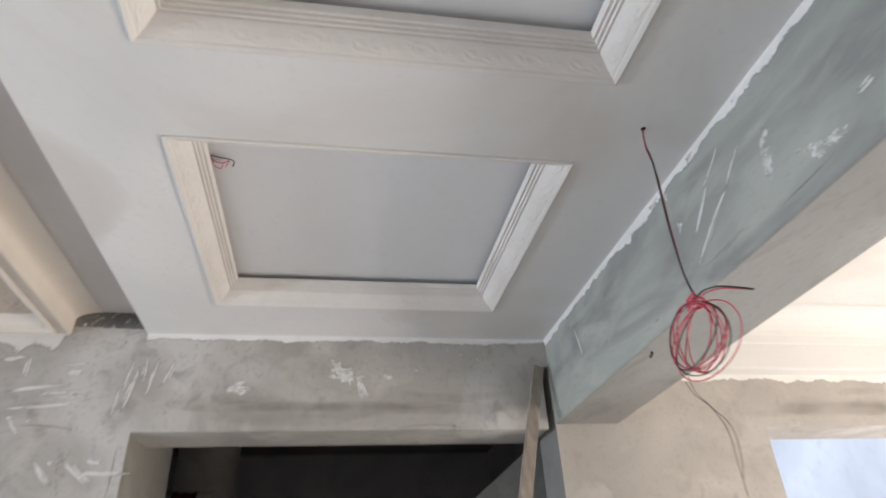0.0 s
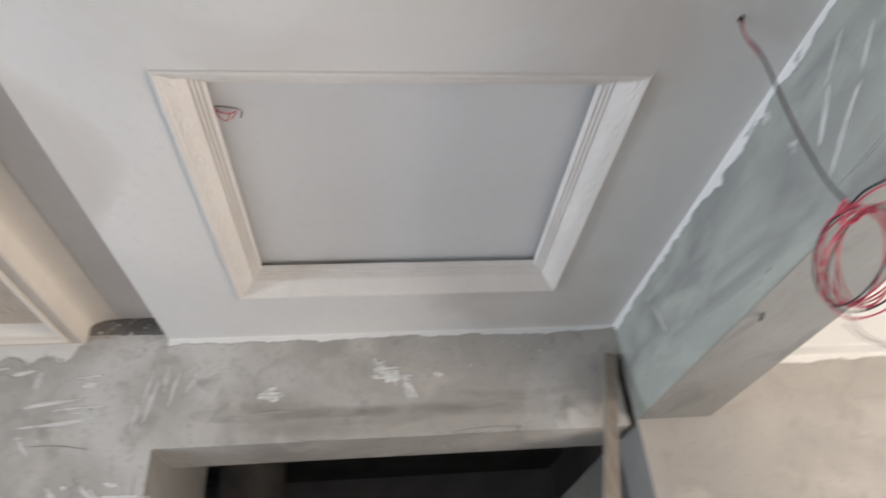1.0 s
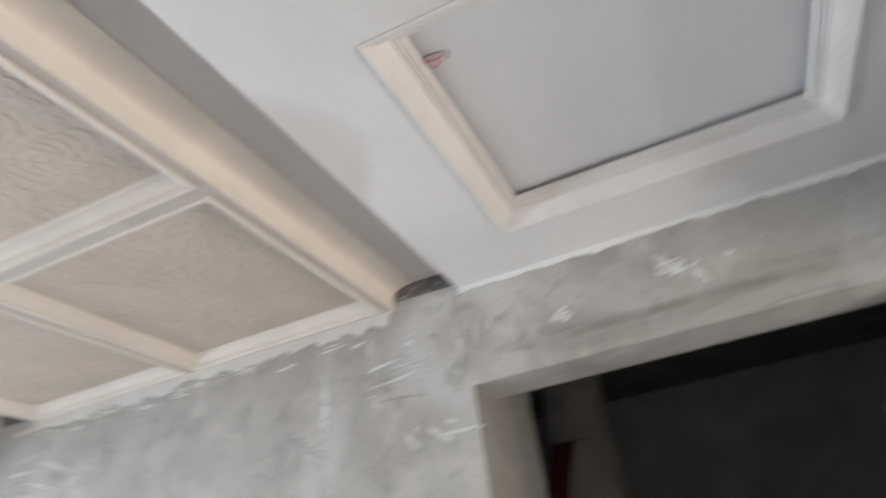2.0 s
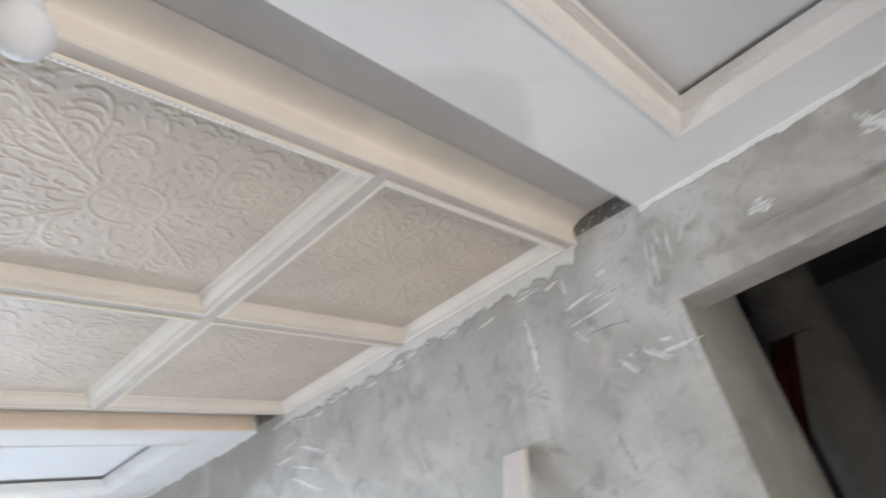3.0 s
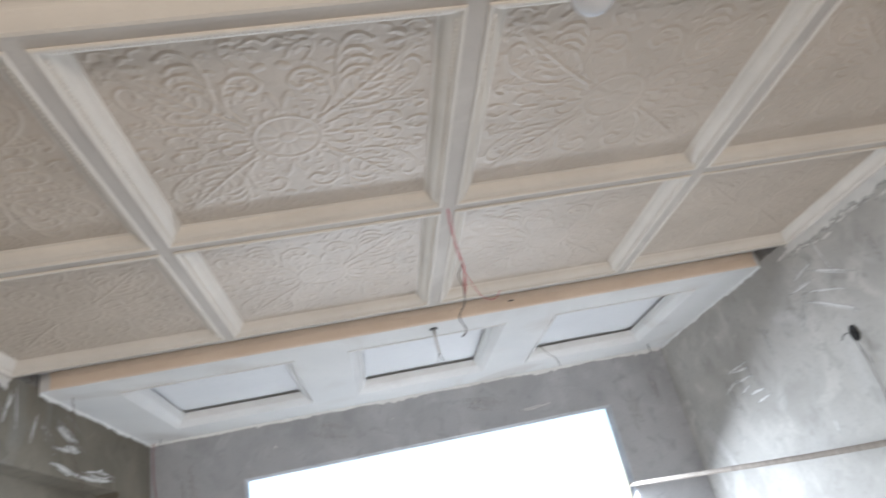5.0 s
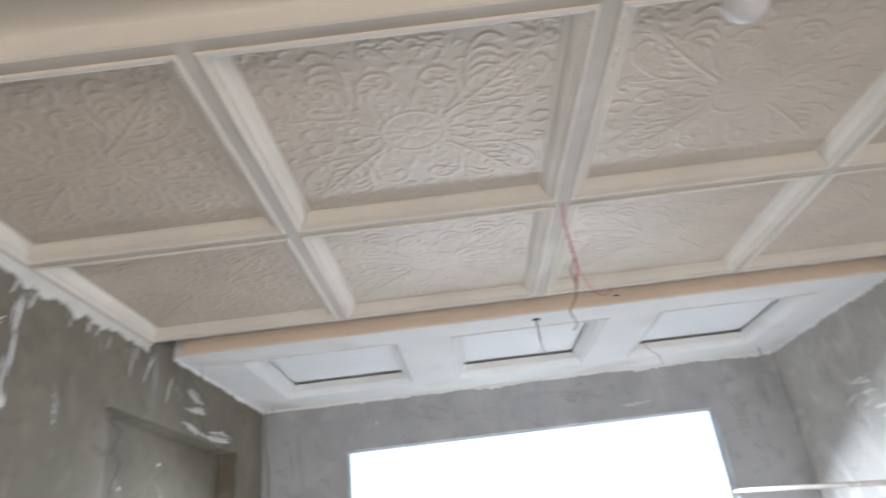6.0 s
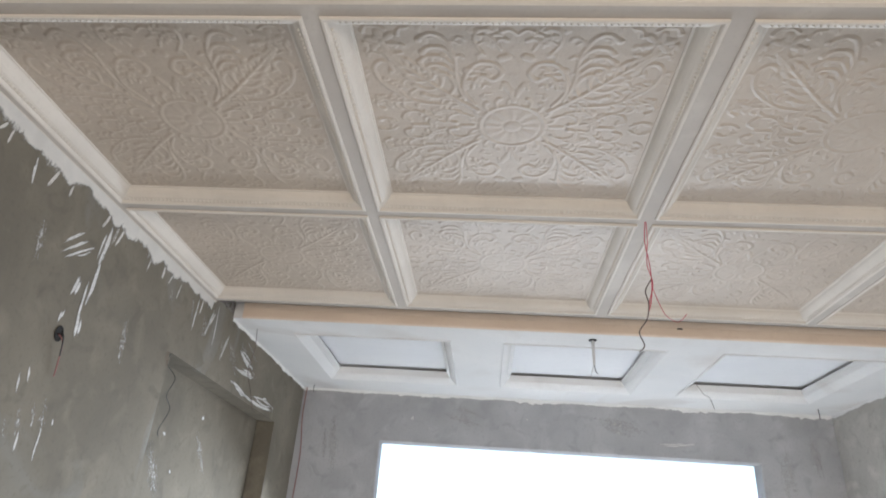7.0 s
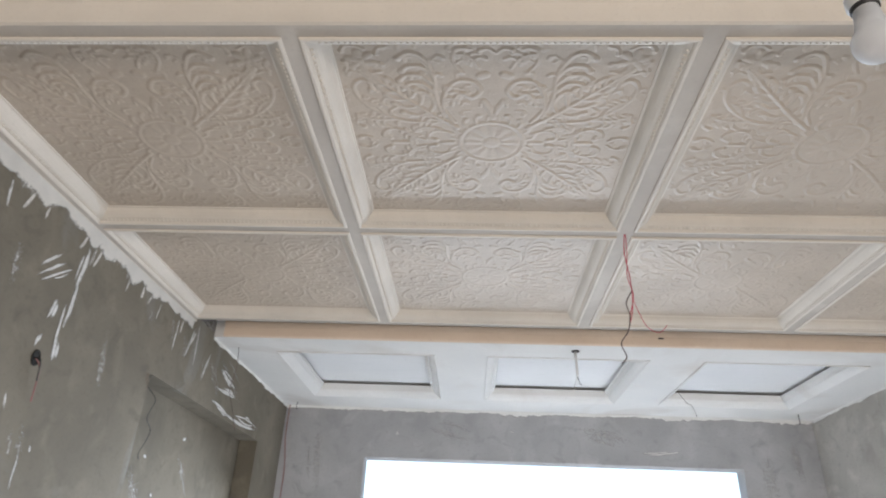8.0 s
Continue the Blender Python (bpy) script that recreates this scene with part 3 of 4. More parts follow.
            if math.hypot(x, y) > 0.15 and not (x < 0.07 and y > 0.2):
                stroke([(x + size * g * math.cos(a + bend * g), y + size * g * math.sin(a + bend * g)) for g in (0.0, 0.3, 0.6, 1.0)], 0.0075, 0.0045, rnd.uniform(0.006, 0.009))
    H = np.clip(H + 0.0016 * np.sin(X * 61 + 3 * np.sin(Y * 37)) * np.sin(Y * 57 + 2 * np.sin(X * 41)), 0, None)
    edge = np.minimum((half_x - X), (half_y - Y))
    return 0.265 * H * np.clip((edge - 0.058) / 0.012, 0, 1)


def relief_mesh(hx, hy, n=152):
    q = relief(n, hx, hy)
    full = np.concatenate([q[::-1], q[1:]], 0)
    full = np.concatenate([full[:, ::-1], full[:, 1:]], 1)
    m = 2 * n - 1
    xs, ys = np.linspace(-hx, hx, m), np.linspace(-hy, hy, m)
    warp = np.random.RandomState(4).normal(0, 0.0002, (m, m))
    verts = [(xs[i], ys[j], -full[i, j] + warp[i, j]) for i in range(m) for j in range(m)]
    faces = [[i * m + j, i * m + j + 1, (i + 1) * m + j + 1, (i + 1) * m + j] for i in range(m - 1) for j in range(m - 1)]
    me = bpy.data.meshes.new("relief_panel")
    me.from_pydata(verts, [], faces)
    for p in me.polygons:
        p.use_smooth = True
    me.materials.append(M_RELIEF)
    return me


def coffer():
    hx, hy = HX, HY
    base = new("coffer")
    part("relief_panel", relief_mesh(hx, hy), base, "grey white cast plaster panel with roundel and leaf scrolls")
    d = ZR - ZP
    prof = [(-0.007, d), (-0.007, d - 0.005), (-0.003, d - 0.008), (0.003, d - 0.008), (0.007, d - 0.004), (0.009, d + 0.002), (0.020, d + 0.006),
            (0.028, d + 0.010), (0.038, d + 0.019), (0.046, d + 0.029), (0.051, d + 0.039), (0.053, d + 0.041), (0.059, d + 0.042), (0.061, 0.004)]
    part("crown_molding", mesh_of("crown_molding", *ring_sweep(-hx, hx, -hy, hy, prof), M_RIB), base)
    pieces = []
    for side in range(4):
        along, across = (hx, hy) if side % 2 == 0 else (hy, hx)
        count = int((2 * along - 0.07) / 0.0165)
        for k in range(count):
            s = -along + 0.035 + 0.0165 * (k + 0.5)
            o = across - 0.016
            px, py = [(s, -o), (o, s), (s, o), (-o, s)][side]
            r, z = 0.0062, d + 0.005
            v = [(px + r, py, z), (px, py + r, z), (px - r, py, z), (px, py - r, z), (px, py, z - r), (px, py, z + r)]
            pieces.append((v, [[0, 1, 4], [1, 2, 4], [2, 3, 4], [3, 0, 4], [1, 0, 5], [2, 1, 5], [3, 2, 5], [0, 3, 5]]))
    tagged(part("beading", mesh_of("beading", *joined(*pieces), M_RIB), base), kind="stuff")
    return tagged(base, "cream plaster coffer with beaded crown moulding and cast leaf relief", "ceiling coffer", "coffers of the ceiling")


first = coffer()
spots = [((x[0] + x[1]) / 2, (y[0] + y[1]) / 2) for y in BY for x in BX]
first.location = (*spots[0], ZP)
for sx, sy in spots[1:]:
    copy_thing(first, pose(sx, sy, ZP))

# ---------------------------------------------------------------- plaster squeezed out along the ceiling edges
def place(axis, at, u, z, off=0.0):
    """A point off a wall: axis "x" walls run along y, axis "y" walls along x; at is the wall's face, off goes into the room."""
    return (at + off, u, z) if axis == "x" else (u, at + off, z)


def ragged(axis, at, way, u0, u1, top, mean, spike, seed, tear=0.25):
    """A strip of squeezed-out plaster with a torn lower edge and drips."""
    rnd = random.Random(seed)
    n = int(abs(u1 - u0) / 0.005)
    verts, faces = [], []
    drip = 0.0
    for i in range(n + 1):
        u = u0 + (u1 - u0) * i / n
        if rnd.random() < 0.035:
            drip = spike * rnd.uniform(0.2, 1.0) ** 1.5
        drip *= rnd.uniform(0.2, 0.75)
        wave = 4 * tear * (0.9 * noise.noise((u * 4.3, seed, 0)) + 0.32 * noise.noise((u * 15, seed, 3)) + 0.16 * noise.noise((u * 41, seed, 7)))
        d = max(0.003, mean * (0.85 + wave)) + drip + rnd.uniform(-0.15, 0.4) * tear * mean
        lean = 0.4 * drip
        for z, off in ((top + 0.004, 0.001), (top + 0.004, 0.006), (top - d * 0.5, 0.0035), (top - d, 0.0015), (top - d, 0.0005)):
            verts.append(place(axis, at, u + lean * (top - z) / 0.1, z, way * off))
    for i in range(n):
        for k in range(4):
            faces.append([i * 5 + k, i * 5 + k + 1, i * 5 + 6 + k, i * 5 + 5 + k])
    return verts, faces


def trim_strip(name, *pieces):
    structure(name, joined(*pieces), M_SMEAR, "ragged white plaster squeezed along the ceiling edge", "trim")


def torn_band(axis, at, way, u0, u1, top, depth, seed, slant=0.0):
    """Plaster wiped off a ceiling edge down a wall: closed at the top, streaked and torn below."""
    n, rows, v, f, g, d = max(2, int(abs(u1 - u0) / 0.012)), 7, [], [], [], []
    for i in range(n + 1):
        u = u0 + (u1 - u0) * i / n
        local = depth * max(0.45, 1.0 + 0.8 * noise.noise((u * 2.3, seed, 0)) + 0.45 * noise.noise((u * 9, seed, 5)))
        for k in range(rows):
            q = k / (rows - 1)
            v.append(place(axis, at, u + slant * local * q, top - local * q, way * (0.0034 - 0.0022 * q)))
            g.append((u + 7 * seed, local * q + 3 * seed))
            d.append(0.12 + 0.34 * min(1.0, q / 0.5) + 0.34 * max(0.0, q - 0.5) / 0.5)
    for i in range(n):
        for k in range(rows - 1):
            f.append([i * rows + k, i * rows + k + 1, (i + 1) * rows + k + 1, (i + 1) * rows + k])
    return v, f, g, d


def torn_smear(name, material, *pieces):
    ob = new(name, sheet_of(name, pieces, material))
    tagged(ob, "thin torn smear of white plaster below the ceiling edge", "trim", kind="structure")


trim_strip("trim_east", ragged("x", W, -1, -0.2, 1.53, ZS, 0.008, 0.016, 1), ragged("x", W, -1, 4.28, 6.0, ZS, 0.010, 0.015, 3))
trim_strip("trim_west", ragged("x", 0.0, 1, 1.0, 1.53, ZS, 0.015, 0.02, 4), ragged("x", 0.0, 1, 4.28, 6.0, ZS, 0.014, 0.02, 6))
structure("trim_coffer", joined(ragged("x", W, -1, 1.83, 3.99, ZR, 0.006, 0.006, 2, 0.05), ragged("x", 0.0, 1, 1.83, 4.0, ZR, 0.006, 0.006, 5, 0.05)), M_RIB, "ragged cream plaster squeezed along the coffered ceiling edge", "trim")
trim_strip("trim_north", ragged("y", 6.0, -1, 0.0, W, ZS, 0.020, 0.015, 7))
trim_strip("trim_beam", ragged("y", -0.2, 1, 0.0, W, ZS, 0.0095, 0.022, 8))
trim_strip("trim_south_room", ragged("x", W - 0.006, -1, -4.0, -0.49, 2.587, 0.014, 0.02, 9))
def bare_patch(name, *pieces):
    structure(name, joined(*pieces), M_BARE, "rough dark bare concrete left unplastered above the channel", "wall")


bare_patch("bare_patch_east", ragged("x", W, -0.5, 1.535, 1.82, ZU - 0.002, 0.088, 0.004, 31, 0.06), ragged("x", W, -0.5, 3.99, 4.26, ZU - 0.002, 0.085, 0.004, 32, 0.06))
bare_patch("bare_patch_west", ragged("x", 0.0, 0.5, 1.535, 1.82, ZU - 0.002, 0.085, 0.004, 33, 0.06), ragged("x", 0.0, 0.5, 3.99, 4.27, ZU - 0.002, 0.088, 0.004, 34, 0.06))
torn_smear("smear_east", M_BAND, torn_band("x", W, -1, 1.84, 3.98, ZR + 0.002, 0.105, 22, 0.4))
torn_smear("smear_west", M_BAND, torn_band("x", 0.0, 1, 1.84, 3.98, ZR + 0.002, 0.115, 25, -0.2))
torn_smear("smear_soffit", M_EDGE, torn_band("x", W, -1, -0.19, 1.53, ZS + 0.002, 0.042, 28), torn_band("y", -0.2, 1, 0.0, W, ZS + 0.002, 0.048, 29, -0.4), torn_band("y", 6.0, -1, 0.0, W, ZS + 0.002, 0.045, 30),
    torn_band("x", 0.0, 1, 4.29, 6.0, ZS + 0.002, 0.035, 31), torn_band("x", W, -1, 4.29, 6.0, ZS + 0.002, 0.035, 32))
torn_smear("smear_south_room", M_EDGE, torn_band("x", W - 0.006, -1, -4.0, -0.5, 2.587, 0.05, 33))


def strokes(axis, at, way, lines, wide, seed, material=None, times=2, label="dried white plaster dragged over the cement wall", name="plaster_stroke"):
    """Drags of a trowel or brush on a wall; each line: along, height, along, height."""
    rnd, pieces = random.Random(seed), []
    for u0, z0, u1, z1 in lines:
        a, c = Vector((u0, z0)), Vector((u1, z1))
        t = (c - a).normalized()
        side, long = Vector((-t.y, t.x)), (c - a).length
        for k in range(times):
            w = wide * rnd.uniform(0.55, 1.1) * (1.0 if k == 0 else 0.6)
            shift = 0.0 if k == 0 else rnd.gauss(0, 0.6) * wide
            p, q, bow = rnd.uniform(-0.20, -0.08) + 0.2 * k, rnd.uniform(1.05, 1.22) - 0.12 * k, rnd.uniform(-0.05, 0.05) * long
            off, key = 0.0012 + 0.0005 * k + rnd.uniform(0, 0.0004), rnd.uniform(0, 50)
            n, cols, v, f, g, d = 12, 5, [], [], [], []
            for i in range(n + 1):
                e = i / n
                body = w * (0.45 + 0.55 * math.sin(math.pi * min(1.0, 0.12 + 0.8 * e))) * rnd.uniform(0.85, 1.1)
                m = a.lerp(c, p + (q - p) * e) + side * (shift + bow * math.sin(math.pi * e))
                for h in range(cols):
                    x = -1 + 2 * h / (cols - 1)
                    at_point = m + side * x * body
                    v.append(place(axis, at, at_point.x, at_point.y, way * off))
                    g.append((key + x * body, key + e * long))
                    d.append(0.33 + 0.30 * abs(x) ** 2 + 0.34 * abs(2 * e - 1) ** 3 + 0.08 * e)
            for i in range(n):
                for h in range(cols - 1):
                    f.append([i * cols + h, i * cols + h + 1, (i + 1) * cols + h + 1, (i + 1) * cols + h])
            pieces.append((v, f, g, d))
    ob = new(name, sheet_of(name, pieces, material or M_STROKE))
    return tagged(ob, label, name.replace("_", " "), name.replace("_", " ") + " marks", "stuff")


def cracks(axis, at, way, lines, wide, seed, label):
    """Thin cracks that a trowel left in a wall; each line: along, height, along, height."""
    rnd, pieces = random.Random(seed), []
    for u0, z0, u1, z1 in lines:
        a, c = Vector((u0, z0)), Vector((u1, z1))
        t = (c - a).normalized()
        side, long = Vector((-t.y, t.x)), (c - a).length
        for k in range(2):
            shift, bow = rnd.gauss(0, 0.42) * wide, rnd.uniform(-0.04, 0.04) * long
            p, q, w = rnd.uniform(-0.05, 0.35), rnd.uniform(0.55, 1.05), wide * rnd.uniform(0.2, 0.5)
            n, verts, faces = 12, [], []
            for i in range(n + 1):
                f = i / n
                body = w * math.sin(math.pi * (0.03 + 0.94 * f)) ** 0.8 * rnd.uniform(0.65, 1.0)
                m = a.lerp(c, p + (q - p) * f) + side * (shift + bow * math.sin(math.pi * f))
                for x, off in ((-1, 0.0006), (0, 0.0022), (1, 0.0006)):
                    g = m + side * x * body
                    verts.append(place(axis, at, g.x, g.y, way * off))
            for i in range(n):
                faces += [[i * 3, i * 3 + 1, i * 3 + 4, i * 3 + 3], [i * 3 + 1, i * 3 + 2, i * 3 + 5, i * 3 + 4]]
            pieces.append((verts, faces))
    ob = new("trowel_crack", mesh_of("trowel_crack", *joined(*pieces), M_CRACK))
    return tagged(ob, label, "trowel crack", "trowel crack marks", "stuff")


def dabs(axis, at, way, spots, seed, material=None, name="plaster_dab", label="small dried blots of white plaster on the cement"):
    """Blots of plaster with a torn outline; each spot: along, height, half length, half width, turn in degrees."""
    rnd = random.Random(seed)
    pieces = []
    for u, z, ra, rb, turn in spots:
        n, rings = 44, 4
        ct, st = math.cos(radians(turn)), math.sin(radians(turn))
        outline = [max(0.25, 0.85 + 0.55 * noise.noise((1.6 * math.cos(6.283 * i / n), 1.6 * math.sin(6.283 * i / n), seed + u)) + 0.5 * noise.noise((5 * math.cos(6.283 * i / n), 5 * math.sin(6.283 * i / n), seed + z)) + rnd.uniform(-0.08, 0.08)) for i in range(n)]
        verts, faces = [place(axis, at, u, z, way * 0.004)], []
        for r in range(1, rings + 1):
            for i in range(n):
                a = 6.283185 * i / n
                k = r / rings * outline[i]
                x, y = ra * k * math.cos(a), rb * k * math.sin(a)
                lift = (0.0005, 0.0022, 0.0032, 0.0036)[rings - r] * rnd.uniform(0.8, 1.1)
                verts.append(place(axis, at, u + x * ct - y * st, z + x * st + y * ct, way * lift))
        for i in range(n):
            j = (i + 1) % n
            faces.append([0, 1 + i, 1 + j])
            for r in range(rings - 1):
                faces.append([1 + r * n + i, 1 + (r + 1) * n + i, 1 + (r + 1) * n + j, 1 + r * n + j])
        pieces.append((verts, faces))
    ob = new(name, mesh_of(name, *joined(*pieces), material or M_DAB))
    return tagged(ob, label, name.replace("_", " "), name.replace("_", " ") + " marks", "stuff")


EAST = [(2.025, 2.498, 1.781, 2.533), (1.882, 2.487, 1.679, 2.494), (2.008, 2.436, 1.666, 2.48), (1.831, 2.614, 1.727, 2.62), (1.812, 2.579, 1.738, 2.575), (1.952, 2.644, 1.954, 2.555), (1.561, 2.629, 1.584, 2.487)]
strokes("x", W, -1, EAST, 0.011, 11)
strokes("x", W, -1, [(1.514, 2.654, 1.518, 2.534), (1.47, 2.63, 1.493, 2.487), (1.405, 2.636, 1.443, 2.53), (1.599, 2.51, 1.608, 2.397), (1.54, 2.60, 1.575, 2.42)], 0.011, 12, times=3)
strokes("x", W, -1, [(1.84, 2.241, 1.76, 2.149), (1.743, 2.239, 1.612, 2.126), (1.968, 2.399, 1.922, 2.335), (1.648, 2.232, 1.598, 2.228), (1.70, 2.20, 1.50, 2.19)], 0.014, 13)
strokes("x", W, -1, [(0.80, 2.575, 0.62, 2.575), (0.77, 2.645, 0.68, 2.55), (0.65, 2.55, 0.61, 2.47), (1.19, 2.51, 1.08, 2.515)], 0.026, 14, times=3)
rnd = random.Random(71)
lines = []
for k in range(34):
    u, z = 1.88 + 2.08 * k / 33 + rnd.uniform(-0.05, 0.05), ZR - rnd.uniform(0.015, 0.10)
    lines.append((u, z, u + rnd.uniform(0.07, 0.20), z + rnd.uniform(-0.035, 0.03)))
strokes("x", W, -1, lines, 0.013, 72, M_BAND, 2, "plaster dragged along the wall under the coffered ceiling")
lines = []
for k in range(15):
    u, z = 1.95 + 2.0 * k / 14 + rnd.uniform(-0.09, 0.09), ZR - rnd.uniform(0.035, 0.065)
    lines.append((u, z, u - rnd.uniform(0.0, 0.05), z - rnd.uniform(0.04, 0.14)))
strokes("x", 0.0, 1, lines, 0.009, 73, M_BAND, 2, "plaster dragged down the wall under the coffered ceiling")
# broad thin drags where the wall was wiped with a trowel
strokes("x", W, -1, [(2.19, 2.565, 2.204, 2.262)], 0.024, 15, M_STROKE, 1)
strokes("x", W, -1, [(3.155, 2.703, 3.092, 2.415), (2.981, 2.249, 2.948, 2.041), (3.45, 2.62, 3.40, 2.30), (2.62, 2.60, 2.58, 2.20), (2.78, 2.05, 2.72, 1.70), (1.95, 2.05, 1.90, 1.75), (3.35, 2.0, 3.28, 1.65)], 0.030, 16, M_THIN, 2)
strokes("x", W, -1, [(3.9, 2.62, 4.2, 2.25), (4.5, 2.5, 4.55, 2.1), (4.9, 2.35, 4.75, 1.95), (5.2, 2.3, 5.1, 1.9), (2.4, 2.35, 2.1, 2.15), (1.75, 2.32, 1.72, 2.0)], 0.075, 17, M_THIN, 1)
strokes("x", W, -1, [(4.015, 2.446, 3.682, 2.341), (4.049, 2.402, 3.652, 2.198), (3.911, 2.545, 3.576, 2.393), (4.061, 2.538, 3.861, 2.575), (4.127, 2.492, 3.891, 2.5), (3.79, 2.667, 3.735, 2.431)], 0.012, 18)
strokes("x", W, -1, [(5.158, 2.262, 4.851, 2.279), (5.073, 2.26, 4.841, 2.244), (5.247, 2.136, 4.998, 2.198), (5.06, 2.173, 4.815, 2.181), (5.039, 2.099, 4.894, 2.131), (4.948, 2.065, 4.761, 2.066), (4.906, 2.004, 4.702, 2.025), (4.255, 1.769, 4.25, 1.672)], 0.015, 19, times=1)
strokes("x", 0.0, 1, [(2.925, 2.65, 2.91, 2.469), (2.92, 2.49, 2.914, 2.307), (2.832, 2.395, 2.818, 2.31), (2.903, 2.258, 2.913, 2.173)], 0.017, 20, times=3)
strokes("x", 0.0, 1, [(2.687, 2.46, 2.779, 2.552), (2.702, 2.433, 2.825, 2.539), (2.713, 2.412, 2.87, 2.528), (2.797, 2.196, 2.818, 2.25), (2.429, 2.66, 2.448, 2.554)], 0.009, 21, times=3)
strokes("x", 0.0, 1, [(3.72, 2.70, 3.778, 2.501), (3.89, 2.70, 3.959, 2.435), (4.02, 2.73, 4.078, 2.501), (4.19, 2.67, 4.233, 2.448), (3.50, 2.63, 3.53, 2.53)], 0.022, 22, M_THIN, 3)
strokes("x", 0.0, 1, [(4.463, 2.617, 4.755, 2.571), (4.481, 2.498, 4.842, 2.518), (4.44, 2.401, 4.76, 2.37), (4.694, 2.391, 5.344, 2.417)], 0.019, 23, times=4)
strokes("x", 0.0, 1, [(4.25, 2.62, 4.6, 2.40), (4.40, 2.66, 4.95, 2.46), (2.864, 1.955, 2.906, 1.792), (2.75, 1.9, 2.8, 1.75), (2.55, 2.5, 2.6, 2.3), (3.2, 2.4, 3.25, 2.1)], 0.06, 24, M_THIN, 2)
strokes("x", 0.0, 1, [(2.894, 2.392, 2.912, 2.188), (2.825, 2.363, 2.816, 2.308), (2.802, 2.242, 2.801, 2.194), (2.708, 1.984, 2.722, 1.913), (2.739, 2.015, 2.755, 1.964), (2.798, 1.806, 2.802, 1.737), (2.947, 1.877, 2.952, 1.849), (2.906, 1.837, 2.910, 1.721), (3.803, 2.673, 3.795, 2.485), (4.005, 2.697, 3.943, 2.500), (4.053, 2.761, 4.068, 2.478), (4.281, 2.642, 4.206, 2.446)], 0.0075, 74, times=2, label="thin drips of white plaster run down the olive wall")
strokes("x", -0.13, 1, [(4.03, 2.02, 4.06, 2.01), (4.45, 2.17, 4.49, 2.18), (4.2, 1.85, 4.22, 1.83)], 0.014, 25)
strokes("x", -0.13, 1, [(3.9, 1.95, 4.2, 1.6), (4.4, 2.1, 4.7, 1.8), (4.1, 1.7, 4.6, 1.6)], 0.09, 26, M_THIN, 1)
strokes("y", -0.2, 1, [(2.814, 2.678, 2.91, 2.62), (2.892, 2.626, 3.015, 2.515), (2.745, 2.621, 2.835, 2.547), (2.835, 2.547, 3.018, 2.437), (3.101, 2.728, 3.099, 2.695), (3.066, 2.603, 3.062, 2.571), (2.359, 2.476, 2.413, 2.471), (3.934, 2.655, 3.88, 2.489)], 0.0075, 27)
strokes("y", 6.0, -1, [(0.95, 2.56, 0.96, 2.53), (1.88, 2.59, 1.9, 2.58), (3.2, 2.47, 2.9, 2.45)], 0.012, 28)
strokes("y", 6.0, -1, [(0.3, 2.6, 0.35, 2.0), (1.2, 2.6, 1.6, 2.5), (3.9, 2.5, 3.95, 2.0), (2.4, 2.62, 2.9, 2.5), (4.1, 2.62, 4.12, 2.2)], 0.10, 29, M_THIN, 2)
strokes("x", W - 0.006, -1, [(-1.20, 2.40, -2.6, 2.43), (-1.28, 2.425, -1.55, 2.45), (-1.6, 2.44, -1.95, 2.45), (-1.9, 2.43, -2.5, 2.46)], 0.05, 43, M_DAMP, 2, "brown damp edge in the cement above the window", "damp_stain")
strokes("x", W, -1, [(1.40, 2.44, 0.9, 2.445), (0.95, 2.43, 0.4, 2.44), (0.5, 2.44, -0.1, 2.45), (1.2, 2.41, 0.6, 2.405)], 0.045, 44, M_DAMP, 2, "darker cement band over the opening", "damp_stain")
dabs("x", W, -1, [(0.70, 2.568, 0.055, 0.032, 8), (0.745, 2.612, 0.028, 0.012, 125), (0.64, 2.50, 0.022, 0.018, 70), (0.526, 2.571, 0.018, 0.012, 10), (0.474, 2.656, 0.006, 0.005, 0), (0.40, 2.60, 0.005, 0.004, 0),
    (0.259, 2.696, 0.006, 0.005, 0), (0.199, 2.675, 0.005, 0.005, 0), (0.12, 2.65, 0.009, 0.007, 30), (0.247, 2.356, 0.006, 0.012, 0), (1.64, 2.234, 0.02, 0.012, 0), (1.78, 2.23, 0.012, 0.01, 0), (1.62, 2.71, 0.014, 0.022, 0),
    (1.97, 2.40, 0.010, 0.006, 0), (1.76, 2.49, 0.012, 0.016, 20), (1.90, 2.39, 0.007, 0.006, 0)], 51)
dabs("y", -0.2, 1, [(2.649, 2.603, 0.010, 0.006, 0), (2.660, 2.575, 0.024, 0.013, 150), (2.669, 2.545, 0.014, 0.009, 20), (2.677, 2.507, 0.015, 0.038, 8), (2.49, 2.435, 0.034, 0.015, 10), (2.535, 2.438, 0.020, 0.022, 30),
    (2.558, 2.462, 0.013, 0.008, 0), (2.585, 2.475, 0.008, 0.006, 0), (3.087, 2.708, 0.008, 0.022, 0), (3.06, 2.583, 0.012, 0.022, 20), (3.16, 2.73, 0.05, 0.018, 0), (2.93, 2.735, 0.03, 0.02, 0), (2.70, 2.735, 0.02, 0.014, 0)], 52)
dabs("x", W - 0.006, -1, [(1.62, 2.80, 0.008, 0.005, 0), (1.72, 2.815, 0.010, 0.004, 0), (1.78, 2.785, 0.008, 0.008, 0), (1.57, 2.825, 0.007, 0.004, 0), (1.67, 2.775, 0.009, 0.006, 0), (1.75, 2.76, 0.006, 0.007, 0)], 53)


